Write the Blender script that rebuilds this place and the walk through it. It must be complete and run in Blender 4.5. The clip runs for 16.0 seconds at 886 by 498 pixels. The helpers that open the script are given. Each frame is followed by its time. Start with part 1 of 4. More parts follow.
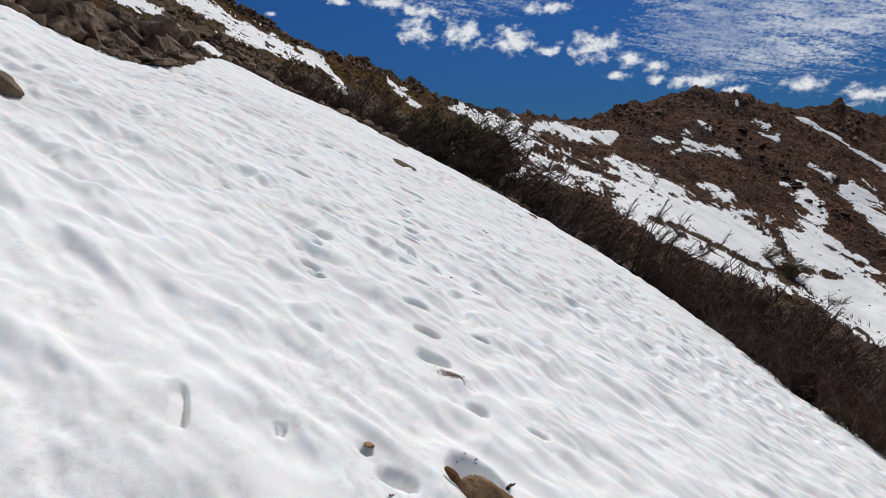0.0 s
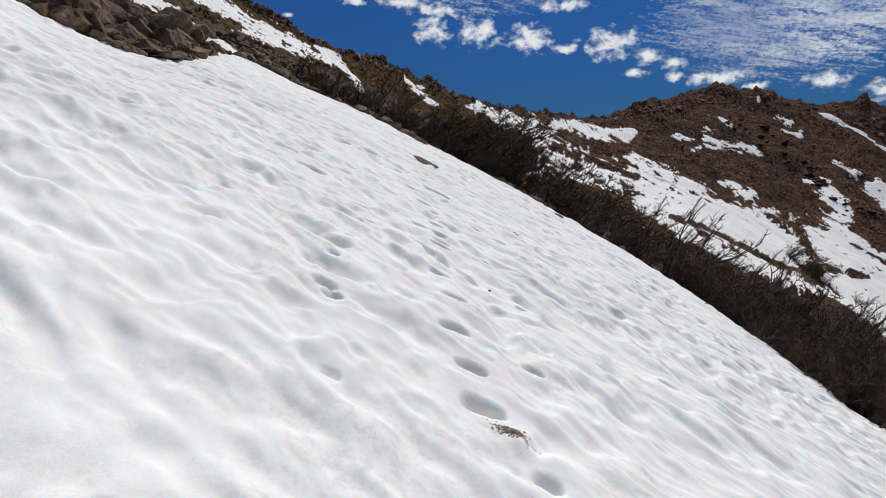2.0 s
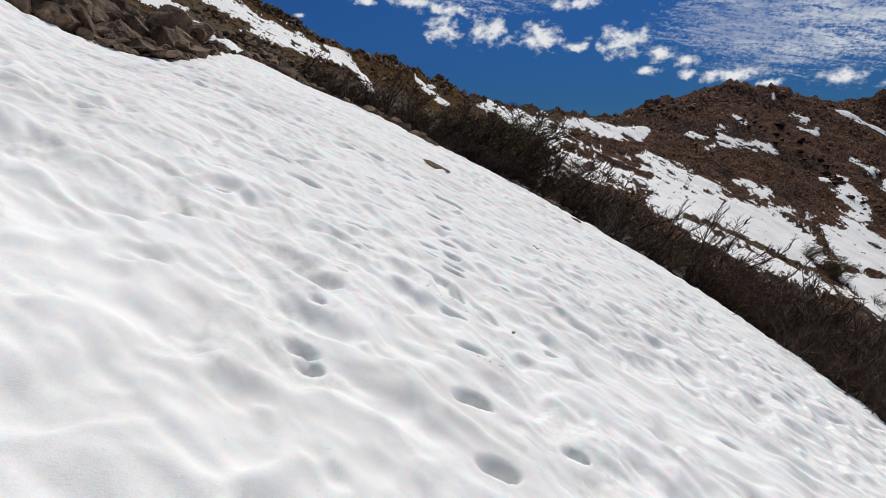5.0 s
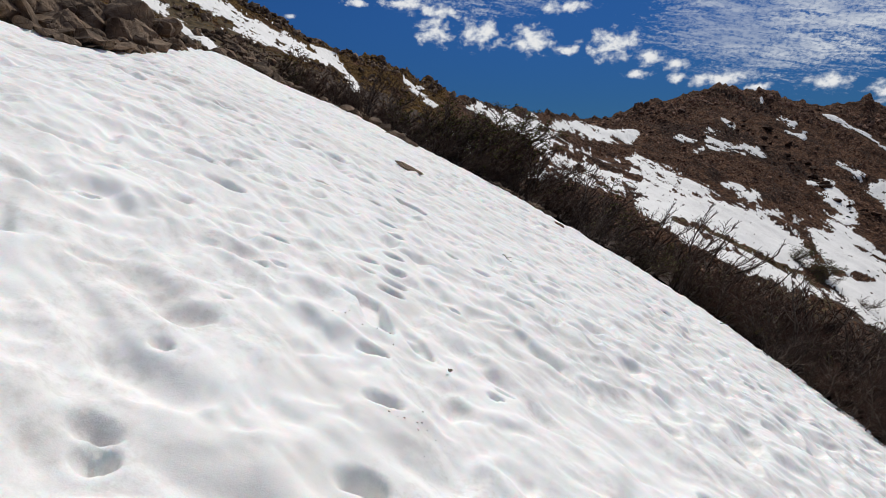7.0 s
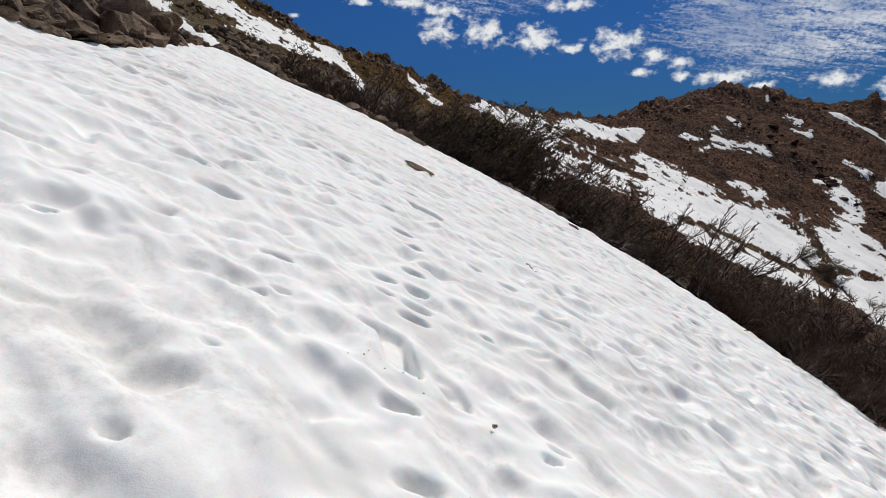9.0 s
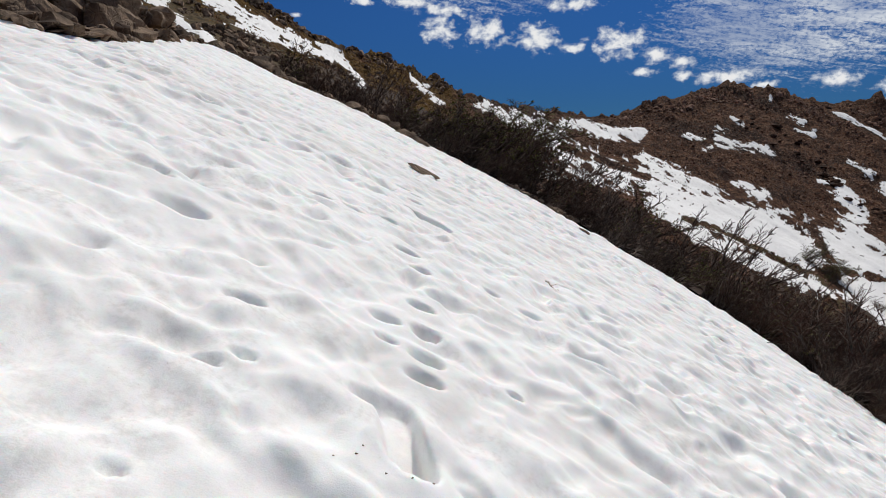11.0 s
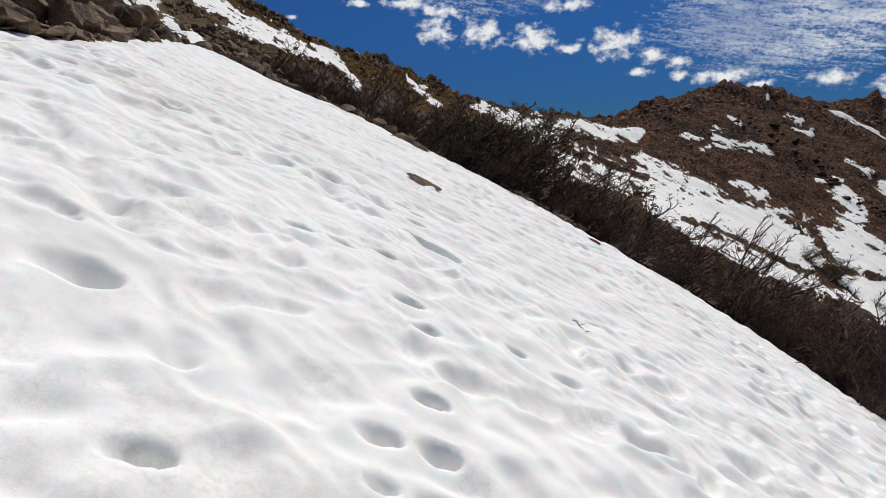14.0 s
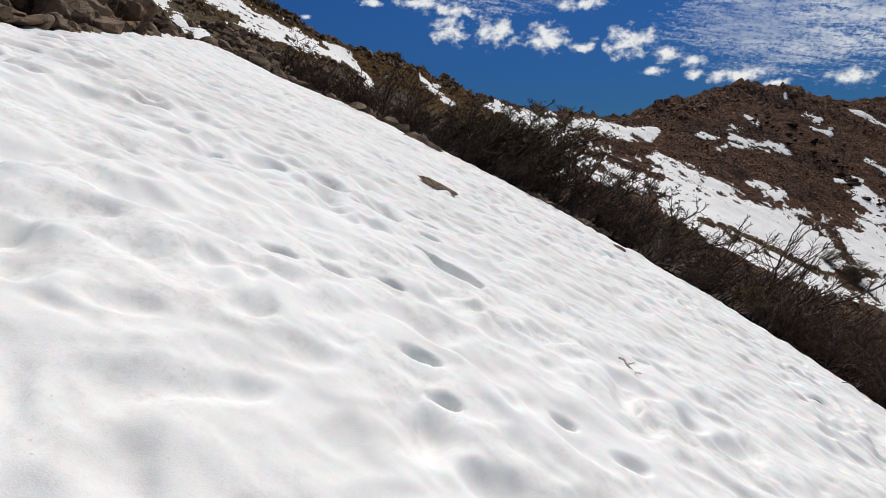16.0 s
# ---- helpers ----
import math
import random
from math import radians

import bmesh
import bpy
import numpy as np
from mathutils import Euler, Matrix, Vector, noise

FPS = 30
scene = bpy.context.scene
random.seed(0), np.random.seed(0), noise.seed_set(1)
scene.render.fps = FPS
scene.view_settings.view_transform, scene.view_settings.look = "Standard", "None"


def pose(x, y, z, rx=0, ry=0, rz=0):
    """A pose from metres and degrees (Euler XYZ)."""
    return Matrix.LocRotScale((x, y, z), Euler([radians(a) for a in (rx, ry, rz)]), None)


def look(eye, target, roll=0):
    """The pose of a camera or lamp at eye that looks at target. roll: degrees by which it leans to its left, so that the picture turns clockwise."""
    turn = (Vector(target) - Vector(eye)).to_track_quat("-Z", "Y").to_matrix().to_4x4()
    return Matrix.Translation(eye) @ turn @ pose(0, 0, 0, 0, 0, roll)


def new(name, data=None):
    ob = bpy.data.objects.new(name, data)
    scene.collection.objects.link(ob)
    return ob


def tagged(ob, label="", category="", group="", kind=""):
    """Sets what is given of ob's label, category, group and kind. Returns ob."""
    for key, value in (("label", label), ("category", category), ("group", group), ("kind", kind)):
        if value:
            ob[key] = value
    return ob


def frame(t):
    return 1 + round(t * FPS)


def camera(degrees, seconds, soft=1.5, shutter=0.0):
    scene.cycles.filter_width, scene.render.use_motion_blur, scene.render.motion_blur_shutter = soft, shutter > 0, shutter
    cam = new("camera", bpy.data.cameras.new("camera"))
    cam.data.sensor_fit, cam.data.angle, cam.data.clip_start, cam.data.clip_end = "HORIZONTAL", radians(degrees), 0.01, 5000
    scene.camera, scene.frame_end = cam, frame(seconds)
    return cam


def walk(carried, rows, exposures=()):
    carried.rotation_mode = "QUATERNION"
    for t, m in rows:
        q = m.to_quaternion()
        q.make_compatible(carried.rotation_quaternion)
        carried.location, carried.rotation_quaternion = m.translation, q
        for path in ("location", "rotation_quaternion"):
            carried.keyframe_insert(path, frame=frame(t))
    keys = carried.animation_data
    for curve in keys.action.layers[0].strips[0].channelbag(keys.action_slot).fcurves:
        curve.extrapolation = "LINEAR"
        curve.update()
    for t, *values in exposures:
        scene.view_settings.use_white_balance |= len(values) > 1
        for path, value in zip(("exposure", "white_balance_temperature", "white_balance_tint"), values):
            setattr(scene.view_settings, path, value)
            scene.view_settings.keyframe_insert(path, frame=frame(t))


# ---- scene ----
cam = camera(72.0, 16.0, soft=0.85)
PATH = [
    (0.0, pose(-0.001, 0.003, -0.002, 81.00, -0.00, -0.00)),
    (0.5, pose(-0.009, 0.272, 0.039, 80.98, -0.04, 0.22)),
    (1.0, pose(0.068, 0.576, -0.009, 80.95, 0.05, 0.83)),
    (1.5, pose(0.007, 0.778, -0.065, 80.94, 0.28, 1.34)),
    (2.0, pose(-0.204, 1.034, -0.075, 80.92, 0.34, 1.52)),
    (2.5, pose(-0.276, 1.227, 0.047, 80.88, 0.36, 1.76)),
    (3.0, pose(-0.197, 1.592, -0.056, 80.93, 0.42, 2.22)),
    (3.5, pose(-0.189, 1.770, -0.213, 80.97, 0.54, 2.42)),
    (4.0, pose(-0.236, 1.803, -0.042, 80.97, 0.53, 2.54)),
    (4.2, pose(-0.260, 1.835, 0.037, 80.85, 0.54, 2.47)),
    (6.3, pose(-0.162, 2.727, 0.018, 80.98, 0.77, 2.69)),
    (6.5, pose(-0.086, 2.824, -0.044, 81.10, 0.77, 2.35)),
    (7.0, pose(0.166, 3.015, 0.003, 81.03, 0.34, 1.69)),
    (7.5, pose(0.180, 3.116, -0.014, 80.96, 0.10, 1.28)),
    (8.0, pose(0.183, 3.184, -0.037, 80.95, 0.06, 1.36)),
    (8.5, pose(0.046, 3.531, -0.123, 80.94, 0.29, 1.75)),
    (9.0, pose(-0.067, 3.835, 0.019, 80.92, 0.40, 2.03)),
    (9.2, pose(-0.110, 3.962, -0.023, 80.88, 0.46, 2.04)),
    (11.3, pose(-0.202, 5.014, 0.075, 80.89, 0.38, 2.20)),
    (11.5, pose(-0.207, 5.151, 0.009, 81.01, 0.44, 1.99)),
    (12.0, pose(-0.190, 5.401, 0.158, 80.93, 0.12, 1.42)),
    (12.5, pose(-0.206, 5.529, 0.127, 80.95, 0.04, 1.16)),
    (13.0, pose(-0.214, 5.765, 0.031, 80.98, 0.05, 1.31)),
    (13.5, pose(-0.342, 6.031, 0.204, 80.93, 0.62, 1.58)),
    (14.0, pose(-0.346, 6.139, 0.216, 80.99, 0.77, 1.92)),
    (14.5, pose(-0.346, 6.417, 0.131, 81.10, 0.79, 2.38)),
    (15.0, pose(-0.362, 6.728, 0.236, 80.95, 0.65, 2.65)),
    (15.5, pose(-0.388, 6.896, 0.261, 80.95, 0.66, 2.84)),
    (16.0, pose(-0.446, 7.277, 0.243, 80.95, 0.72, 3.10)),
]
walk(cam, PATH, exposures=[(0.0, -0.11, 6320, 10), (4.2, -0.10, 6400, 10), (8.0, -0.06, 6480, 10), (16.0, -0.03, 6500, 10)])

# ---- world, sun, exposure ----
SUN_BEARING, SUN_HEIGHT = 24.0, 46.0
scene.view_settings.exposure = 0.0
sun_data = bpy.data.lights.new("sun", "SUN")
sun_data.energy, sun_data.angle, sun_data.color = 3.12, radians(0.53), (1.0, 0.955, 0.885)
sun = new("sun", sun_data)
sb, sh = radians(SUN_BEARING), radians(SUN_HEIGHT)
sun.matrix_world = look((200 * math.sin(sb) * math.cos(sh), 200 * math.cos(sb) * math.cos(sh), 200 * math.sin(sh)), (0, 0, 0))


class Nodes:
    """Short calls for building a node tree."""

    def __init__(self, tree):
        self.tree = tree
        tree.nodes.clear()

    def add(self, kind, ins=(), operation="", use_clamp=False, data_type="", feature=""):
        node = self.tree.nodes.new(kind)
        if operation:
            node.operation = operation
        if use_clamp:
            node.use_clamp = True
        if data_type:
            node.data_type = data_type
        if feature:
            node.feature = feature
        if kind == "ShaderNodeMapRange":
            node.interpolation_type = "SMOOTHSTEP"
        for k, v in (ins.items() if isinstance(ins, dict) else enumerate(ins)):
            if v is None:
                continue
            if isinstance(v, bpy.types.NodeSocket):
                self.tree.links.new(v, node.inputs[k])
            else:
                node.inputs[k].default_value = v
        return node

    def math(self, op, *ins, clamp=False):
        return self.add("ShaderNodeMath", ins, operation=op, use_clamp=clamp).outputs[0]

    def vec(self, op, *ins):
        n = self.add("ShaderNodeVectorMath", ins, operation=op)
        return n.outputs["Value"] if op in ("LENGTH", "DOT_PRODUCT") else n.outputs[0]

    def noise(self, vector, scale, detail=4.0, rough=0.55, distortion=0.0):
        return self.add("ShaderNodeTexNoise", {"Vector": vector, "Scale": scale, "Detail": detail, "Roughness": rough, "Distortion": distortion}).outputs[0]

    def remap(self, v, a, b, c=0.0, d=1.0):
        return self.add("ShaderNodeMapRange", (v, a, b, c, d)).outputs[0]

    def mix(self, fac, a, b):
        return self.add("ShaderNodeMix", {0: fac, 6: a, 7: b}, data_type="RGBA").outputs[2]

    def scaled(self, vector, *s):
        return self.vec("MULTIPLY", vector, s)


def make_world():
    """Clear high-mountain sky with small cumulus puffs, a field of thin streaky cloud and an added veil overhead for
    fill light.
    """
    world = bpy.data.worlds.new("sky")
    world.use_nodes = True
    scene.world = world
    n = Nodes(world.node_tree)
    air = n.add("ShaderNodeTexSky")
    air.sky_type, air.sun_disc, air.sun_elevation, air.sun_rotation = "NISHITA", False, sh, sb
    air.altitude, air.air_density, air.dust_density, air.ozone_density = 2200.0, 1.0, 0.1, 3.0
    sky = air.outputs[0]
    blue = n.mix(1.0, sky, (SKY_TINT[0], SKY_TINT[1], SKY_TINT[2], 1))
    blue.node.blend_type = "MULTIPLY"
    dusk = n.add("ShaderNodeSeparateXYZ", (n.add("ShaderNodeTexCoord").outputs["Generated"],)).outputs[2]
    blue = n.vec("SCALE", blue, None, None, n.remap(dusk, 0.0, 0.28, 0.58, 1.05))
    d = n.add("ShaderNodeTexCoord").outputs["Generated"]
    xyz = n.add("ShaderNodeSeparateXYZ", (d,)).outputs
    bearing = n.math("MULTIPLY", n.math("ARCTAN2", xyz[0], xyz[1]), 57.2958)
    rise = n.math("MULTIPLY", n.math("ARCSINE", xyz[2]), 57.2958)
    at = n.add("ShaderNodeCombineXYZ", (bearing, rise, 0.0)).outputs[0]
    # cumulus puffs: bearing, rise, half width, half height, in degrees
    total = None
    for b, e, rb, re in PUFFS:
        q = n.vec("MULTIPLY", n.vec("SUBTRACT", at, (b, e, 0)), (1 / rb, 1 / re, 0))
        v = n.math("SUBTRACT", 1.0, n.vec("LENGTH", q))
        total = v if total is None else n.math("MAXIMUM", total, v)
    lump = n.noise(n.scaled(at, 1.0, 1.4, 1.0), 0.95, 8.0, 0.58, 0.15)
    body = n.math("ADD", n.math("MULTIPLY", total, 0.95), n.math("MULTIPLY", n.math("SUBTRACT", lump, 0.53), 2.6))
    puff = n.remap(body, -0.05, 0.75)
    # thin streaks over the mountain, and an added veil overhead
    slant = n.add("ShaderNodeCombineXYZ", (n.math("ADD", bearing, n.math("MULTIPLY", rise, -0.6)), n.math("ADD", rise, n.math("MULTIPLY", bearing, 0.22)), 0.0)).outputs[0]
    ripple = n.noise(n.scaled(slant, 0.34, 2.0, 1.0), 0.8, 8.0, 0.68, 0.9)
    grain = n.noise(n.scaled(slant, 1.9, 3.2, 1.0), 1.4, 6.0, 0.66, 0.5)
    bank = n.remap(n.noise(n.scaled(slant, 0.10, 0.42, 1.0), 1.0, 4.0, 0.6, 0.6), 0.40, 0.62)
    q = n.vec("MULTIPLY", n.vec("SUBTRACT", at, (27.0, 10.5, 0)), (1 / 17.0, 1 / 8.0, 0))
    area = n.remap(n.vec("LENGTH", q), 1.15, 0.25)
    q2 = n.vec("MULTIPLY", n.vec("SUBTRACT", at, (2.0, 13.5, 0)), (1 / 15.0, 1 / 3.0, 0))
    area2 = n.math("MULTIPLY", n.remap(n.vec("LENGTH", q2), 1.1, 0.3), 0.75)
    # unseen cloud above the view, added to whiten and lift the fill light
    high = n.math("MULTIPLY", n.remap(rise, 15.0, 32.0), 1.12)
    area = n.math("MAXIMUM", n.math("MAXIMUM", area, area2), high)
    veil = n.math("ADD", n.math("MULTIPLY", ripple, 0.6), n.math("MULTIPLY", grain, 0.4))
    veil = n.remap(n.math("ADD", veil, n.math("MULTIPLY", n.math("SUBTRACT", area, 1.0), 0.33)), 0.36, 0.58)
    q3 = n.vec("MULTIPLY", n.vec("SUBTRACT", at, (32.0, 8.5, 0)), (1 / 8.0, 1 / 4.5, 0))
    veil = n.math("MULTIPLY", veil, n.math("ADD", 0.76, n.math("MULTIPLY", n.remap(n.vec("LENGTH", q3), 1.4, 0.2), 0.30)))
    veil = n.math("MULTIPLY", veil, n.math("ADD", 0.58, n.math("MULTIPLY", bank, 0.42)))
    cover = n.math("MAXIMUM", puff, veil)
    cover = n.math("MULTIPLY", cover, n.remap(rise, 0.5, 2.5))
    shade = n.mix(n.remap(body, 0.25, 1.0), (CLOUD * 0.72, CLOUD * 0.77, CLOUD * 0.85, 1), (CLOUD, CLOUD, CLOUD, 1))
    colour = n.mix(cover, blue, shade)
    bg = n.add("ShaderNodeBackground", (colour, SKY_STRENGTH))
    n.add("ShaderNodeOutputWorld", (bg.outputs[0],))


SKY_STRENGTH, SKY_TINT, CLOUD = 0.06, (0.15, 0.39, 0.72), 14.0
PUFFS = [
    (-2.5, 10.7, 1.92, 1.49),
    (1.8, 10.5, 2.47, 1.49),
    (6.2, 9.8, 2.30, 1.49),
    (9.4, 8.9, 1.64, 0.53),
    (13.3, 9.2, 3.01, 1.49),
    (16.5, 8.0, 1.64, 0.85),
    (15.6, 6.6, 1.53, 0.48),
    (18.6, 7.3, 1.20, 0.74),
    (18.9, 6.2, 1.20, 0.48),
    (22.1, 6.0, 3.29, 0.85),
    (24.9, 5.2, 1.20, 0.48),
    (30.0, 5.3, 2.19, 0.85),
    (33.9, 4.4, 2.19, 0.95),
    (-4.7, 12.8, 2.74, 0.74),
    (9.1, 12.4, 2.63, 0.64),
    (-15.1, 11.7, 0.65, 0.26),
    (-9.2, 12.9, 1.43, 0.37),
    (-2.0, 12.3, 2.74, 0.74),
]
make_world()

# ---- materials ----


def material(name):
    m = bpy.data.materials.new(name)
    m.use_nodes = True
    return m, Nodes(m.node_tree)


def finish(n, colour, rough=0.8, height=None, strength=0.5, distance=0.02, **more):
    ins = {"Base Color": colour, "Roughness": rough, **more}
    if height is not None:
        ins["Normal"] = n.add("ShaderNodeBump", {"Strength": strength, "Distance": distance, "Height": height}).outputs[0]
    b = n.add("ShaderNodeBsdfPrincipled", ins)
    n.add("ShaderNodeOutputMaterial", (b.outputs[0],))


def snow_material(name, far):
    m, n = material(name)
    p = n.add("ShaderNodeNewGeometry").outputs["Position"]
    s = 0.1 if far else 1.0
    dirt = n.remap(n.noise(n.scaled(p, 0.7, 1.0, 1.0), 0.42 * s, 6.0, 0.6), 0.48, 0.72)
    smear = n.remap(n.noise(n.scaled(p, 0.6, 1.0, 1.0), 1.7 * s, 5.0, 0.6, 0.5), 0.48, 0.70)
    dirt = n.math("ADD", n.math("MULTIPLY", dirt, 0.45), n.math("MULTIPLY", smear, 0.35))
    colour = n.mix(n.math("MULTIPLY", dirt, 0.3 if far else 0.9), (0.91, 0.898, 0.872, 1), (0.60, 0.58, 0.545, 1))
    mottle = n.math("MULTIPLY", n.remap(n.noise(p, 13.0 * s, 6.0, 0.72), 0.42, 0.68), n.remap(n.noise(p, 1.1 * s, 4.0, 0.6), 0.40, 0.64))
    colour = n.mix(n.math("MULTIPLY", n.remap(n.noise(p, 130.0 * s, 2.0, 0.6), 0.45, 0.7), 0.13), colour, (0.55, 0.54, 0.53, 1))
    colour = n.mix(n.math("MULTIPLY", mottle, 0.42), colour, (0.50, 0.475, 0.435, 1))
    speck = n.remap(n.noise(p, 55.0 * s, 2.0, 0.5), 0.70, 0.76)
    where = n.remap(n.noise(p, 0.9 * s, 3.0, 0.6), 0.5, 0.7)
    colour = n.mix(n.math("MULTIPLY", n.math("MULTIPLY", speck, where), 0.35), colour, (0.32, 0.25, 0.18, 1))
    grain = n.math("ADD", n.noise(p, 170.0 * s, 2.0, 0.6), n.math("MULTIPLY", n.noise(p, 24.0 * s, 5.0, 0.65), 1.6))
    finish(n, colour, 0.75, grain, 0.26, 0.006 / s, **{"Specular IOR Level": 0.02, **({} if far else {"Subsurface Weight": 0.40, "Subsurface Radius": (0.35, 0.75, 1.0), "Subsurface Scale": 0.07})})
    return m


def rock_material(name, light, dark, rust, scale, amount=0.5):
    m, n = material(name)
    p = n.add("ShaderNodeNewGeometry").outputs["Position"]
    isl = n.add("ShaderNodeNewGeometry").outputs["Random Per Island"]
    big = n.noise(p, 0.9 * scale, 5.0, 0.6)
    fine = n.noise(p, 9.0 * scale, 6.0, 0.65, 0.4)
    base = n.mix(n.remap(big, 0.35, 0.65), (*dark, 1), (*light, 1))
    base = n.mix(n.math("MULTIPLY", n.remap(n.noise(p, 2.3 * scale, 5.0, 0.6, 0.6), 0.5, 0.68), amount), base, (*rust, 1))
    tone = n.math("ADD", 0.18, n.math("ADD", n.math("MULTIPLY", fine, 0.75), n.math("MULTIPLY", isl, 0.85)))
    base = n.vec("SCALE", base, None, None, tone)
    crack = n.add("ShaderNodeTexVoronoi", {"Vector": p, "Scale": 3.2 * scale}, feature="DISTANCE_TO_EDGE").outputs[0]
    height = n.math("ADD", fine, n.math("MULTIPLY", n.remap(crack, 0.0, 0.06), 0.3))
    finish(n, base, 0.92, height, 0.8, 0.085 / scale, **{"Specular IOR Level": 0.12})
    return m


def ground_material(name):
    """Brown scree and soil with darker crags, dry grass tints."""
    m, n = material(name)
    p = n.add("ShaderNodeNewGeometry").outputs["Position"]
    big = n.noise(n.scaled(p, 1, 1, 1.6), 0.022, 6.0, 0.62, 0.5)
    mid = n.noise(n.scaled(p, 1, 1, 1.5), 0.16, 6.0, 0.65)
    fine = n.noise(p, 0.55, 7.0, 0.75)
    base = n.mix(n.remap(mid, 0.36, 0.64), (0.090, 0.042, 0.024, 1), (0.23, 0.115, 0.066, 1))
    near = n.noise(p, 3.2, 5.0, 0.7)
    base = n.mix(n.math("MULTIPLY", n.remap(near, 0.50, 0.60), 0.7), base, (0.035, 0.024, 0.018, 1))
    base = n.mix(n.remap(big, 0.50, 0.62), base, (0.056, 0.032, 0.024, 1))
    base = n.mix(n.math("MULTIPLY", n.remap(fine, 0.47, 0.56), 0.8), base, (0.028, 0.019, 0.015, 1))
    base = n.mix(n.math("MULTIPLY", n.remap(n.noise(p, 0.75, 5.0, 0.7), 0.55, 0.64), 0.6), base, (0.33, 0.20, 0.13, 1))
    turf = n.mix(n.remap(n.noise(p, 1.3, 5.0, 0.7), 0.38, 0.62), (0.050, 0.028, 0.008, 1), (0.21, 0.118, 0.034, 1))
    side = n.remap(n.add("ShaderNodeSeparateXYZ", (p,)).outputs[0], 1.0, -5.0)
    base = n.mix(n.math("MULTIPLY", side, n.remap(n.noise(p, 0.3, 5.0, 0.65), 0.34, 0.52)), base, turf)
    height = n.math("ADD", fine, n.math("MULTIPLY", n.noise(p, 3.4, 4.0, 0.6), 0.5))
    finish(n, base, 0.95, height, 1.0, 1.6, **{"Specular IOR Level": 0.05})
    return m


def plain_material(name, a, b, scale, rough=0.85, bump=0.01):
    m, n = material(name)
    p = n.add("ShaderNodeNewGeometry").outputs["Position"]
    v = n.noise(p, scale, 5.0, 0.6)
    finish(n, n.mix(n.remap(v, 0.35, 0.65), (*a, 1), (*b, 1)), rough, n.noise(p, scale * 5, 3.0), 0.5, bump, **{"Specular IOR Level": 0.12})
    return m


SNOW = snow_material("old_snow", False)
FAR_SNOW = snow_material("distant_snow", True)
GROUND = ground_material("mountain_scree")
GRANITE = rock_material("weathered_granite", (0.40, 0.29, 0.20), (0.085, 0.060, 0.045), (0.30, 0.175, 0.095), 1.0, 0.4)
RUBBLE = rock_material("dark_rubble", (0.30, 0.21, 0.14), (0.075, 0.053, 0.039), (0.22, 0.120, 0.058), 0.8)
CRAG = rock_material("dark_crag_rock", (0.42, 0.25, 0.165), (0.10, 0.062, 0.046), (0.34, 0.165, 0.095), 0.12)
DARK_CRAG = rock_material("black_brown_crag", (0.135, 0.070, 0.042), (0.034, 0.021, 0.016), (0.13, 0.058, 0.030), 0.25)
STONE = rock_material("ochre_stone", (0.42, 0.27, 0.14), (0.22, 0.13, 0.07), (0.36, 0.20, 0.09), 9.0, 0.4)
# paler than the twigs: glints of light on the stems put into the colour
BARK = plain_material("grey_brown_bark", (0.048, 0.036, 0.029), (0.16, 0.122, 0.098), 5.0)


def twig_material():
    """Thin twigs, from near black to reddish brown, shrub by shrub."""
    m, n = material("dark_twig")
    p = n.add("ShaderNodeNewGeometry").outputs["Position"]
    base = n.mix(n.remap(n.noise(p, 3.0, 5.0, 0.6), 0.35, 0.65), (0.021, 0.014, 0.012, 1), (0.074, 0.047, 0.037, 1))
    base = n.mix(n.math("MULTIPLY", n.add("ShaderNodeObjectInfo").outputs["Random"], 0.5), base, (0.105, 0.045, 0.027, 1))
    finish(n, base, 0.8, **{"Specular IOR Level": 0.12})
    return m


TWIG = twig_material()
LEAF = plain_material("small_olive_leaf", (0.075, 0.085, 0.022), (0.135, 0.118, 0.036), 1.6)
MOSS = plain_material("dry_mountain_turf", (0.042, 0.030, 0.013), (0.110, 0.072, 0.028), 1.6, 0.95, 0.05)
LITTER = plain_material("dark_heath_litter", (0.021, 0.014, 0.010), (0.078, 0.049, 0.033), 2.4, 0.95, 0.05)
SOIL = plain_material("grey_pink_soil", (0.10, 0.068, 0.052), (0.26, 0.19, 0.15), 60.0, 0.95, 0.003)
DEAD_LEAF = plain_material("dead_brown_leaf", (0.22, 0.12, 0.055), (0.34, 0.20, 0.10), 30.0, 0.7, 0.002)
PALE_TWIG = plain_material("bleached_twig", (0.42, 0.37, 0.31), (0.58, 0.52, 0.45), 40.0, 0.8, 0.002)

# ---- shape of the land ----


def lattice(ix, iy, seed):
    h = (ix.astype(np.int64) * 374761393 + iy.astype(np.int64) * 668265263 + seed * 974634777) & 0xFFFFFFFF
    h = ((h ^ (h >> 13)) * 1274126177) & 0xFFFFFFFF
    return ((h ^ (h >> 16)) & 0xFFFF) / 65535.0


def smooth_noise(x, y, seed=0):
    """Value noise, -1 to 1."""
    ix, iy = np.floor(x), np.floor(y)
    u, v = x - ix, y - iy
    u, v = u * u * u * (u * (u * 6 - 15) + 10), v * v * v * (v * (v * 6 - 15) + 10)
    a, b = lattice(ix, iy, seed), lattice(ix + 1, iy, seed)
    c, d = lattice(ix, iy + 1, seed), lattice(ix + 1, iy + 1, seed)
    return 2 * ((a * (1 - u) + b * u) * (1 - v) + (c * (1 - u) + d * u) * v) - 1


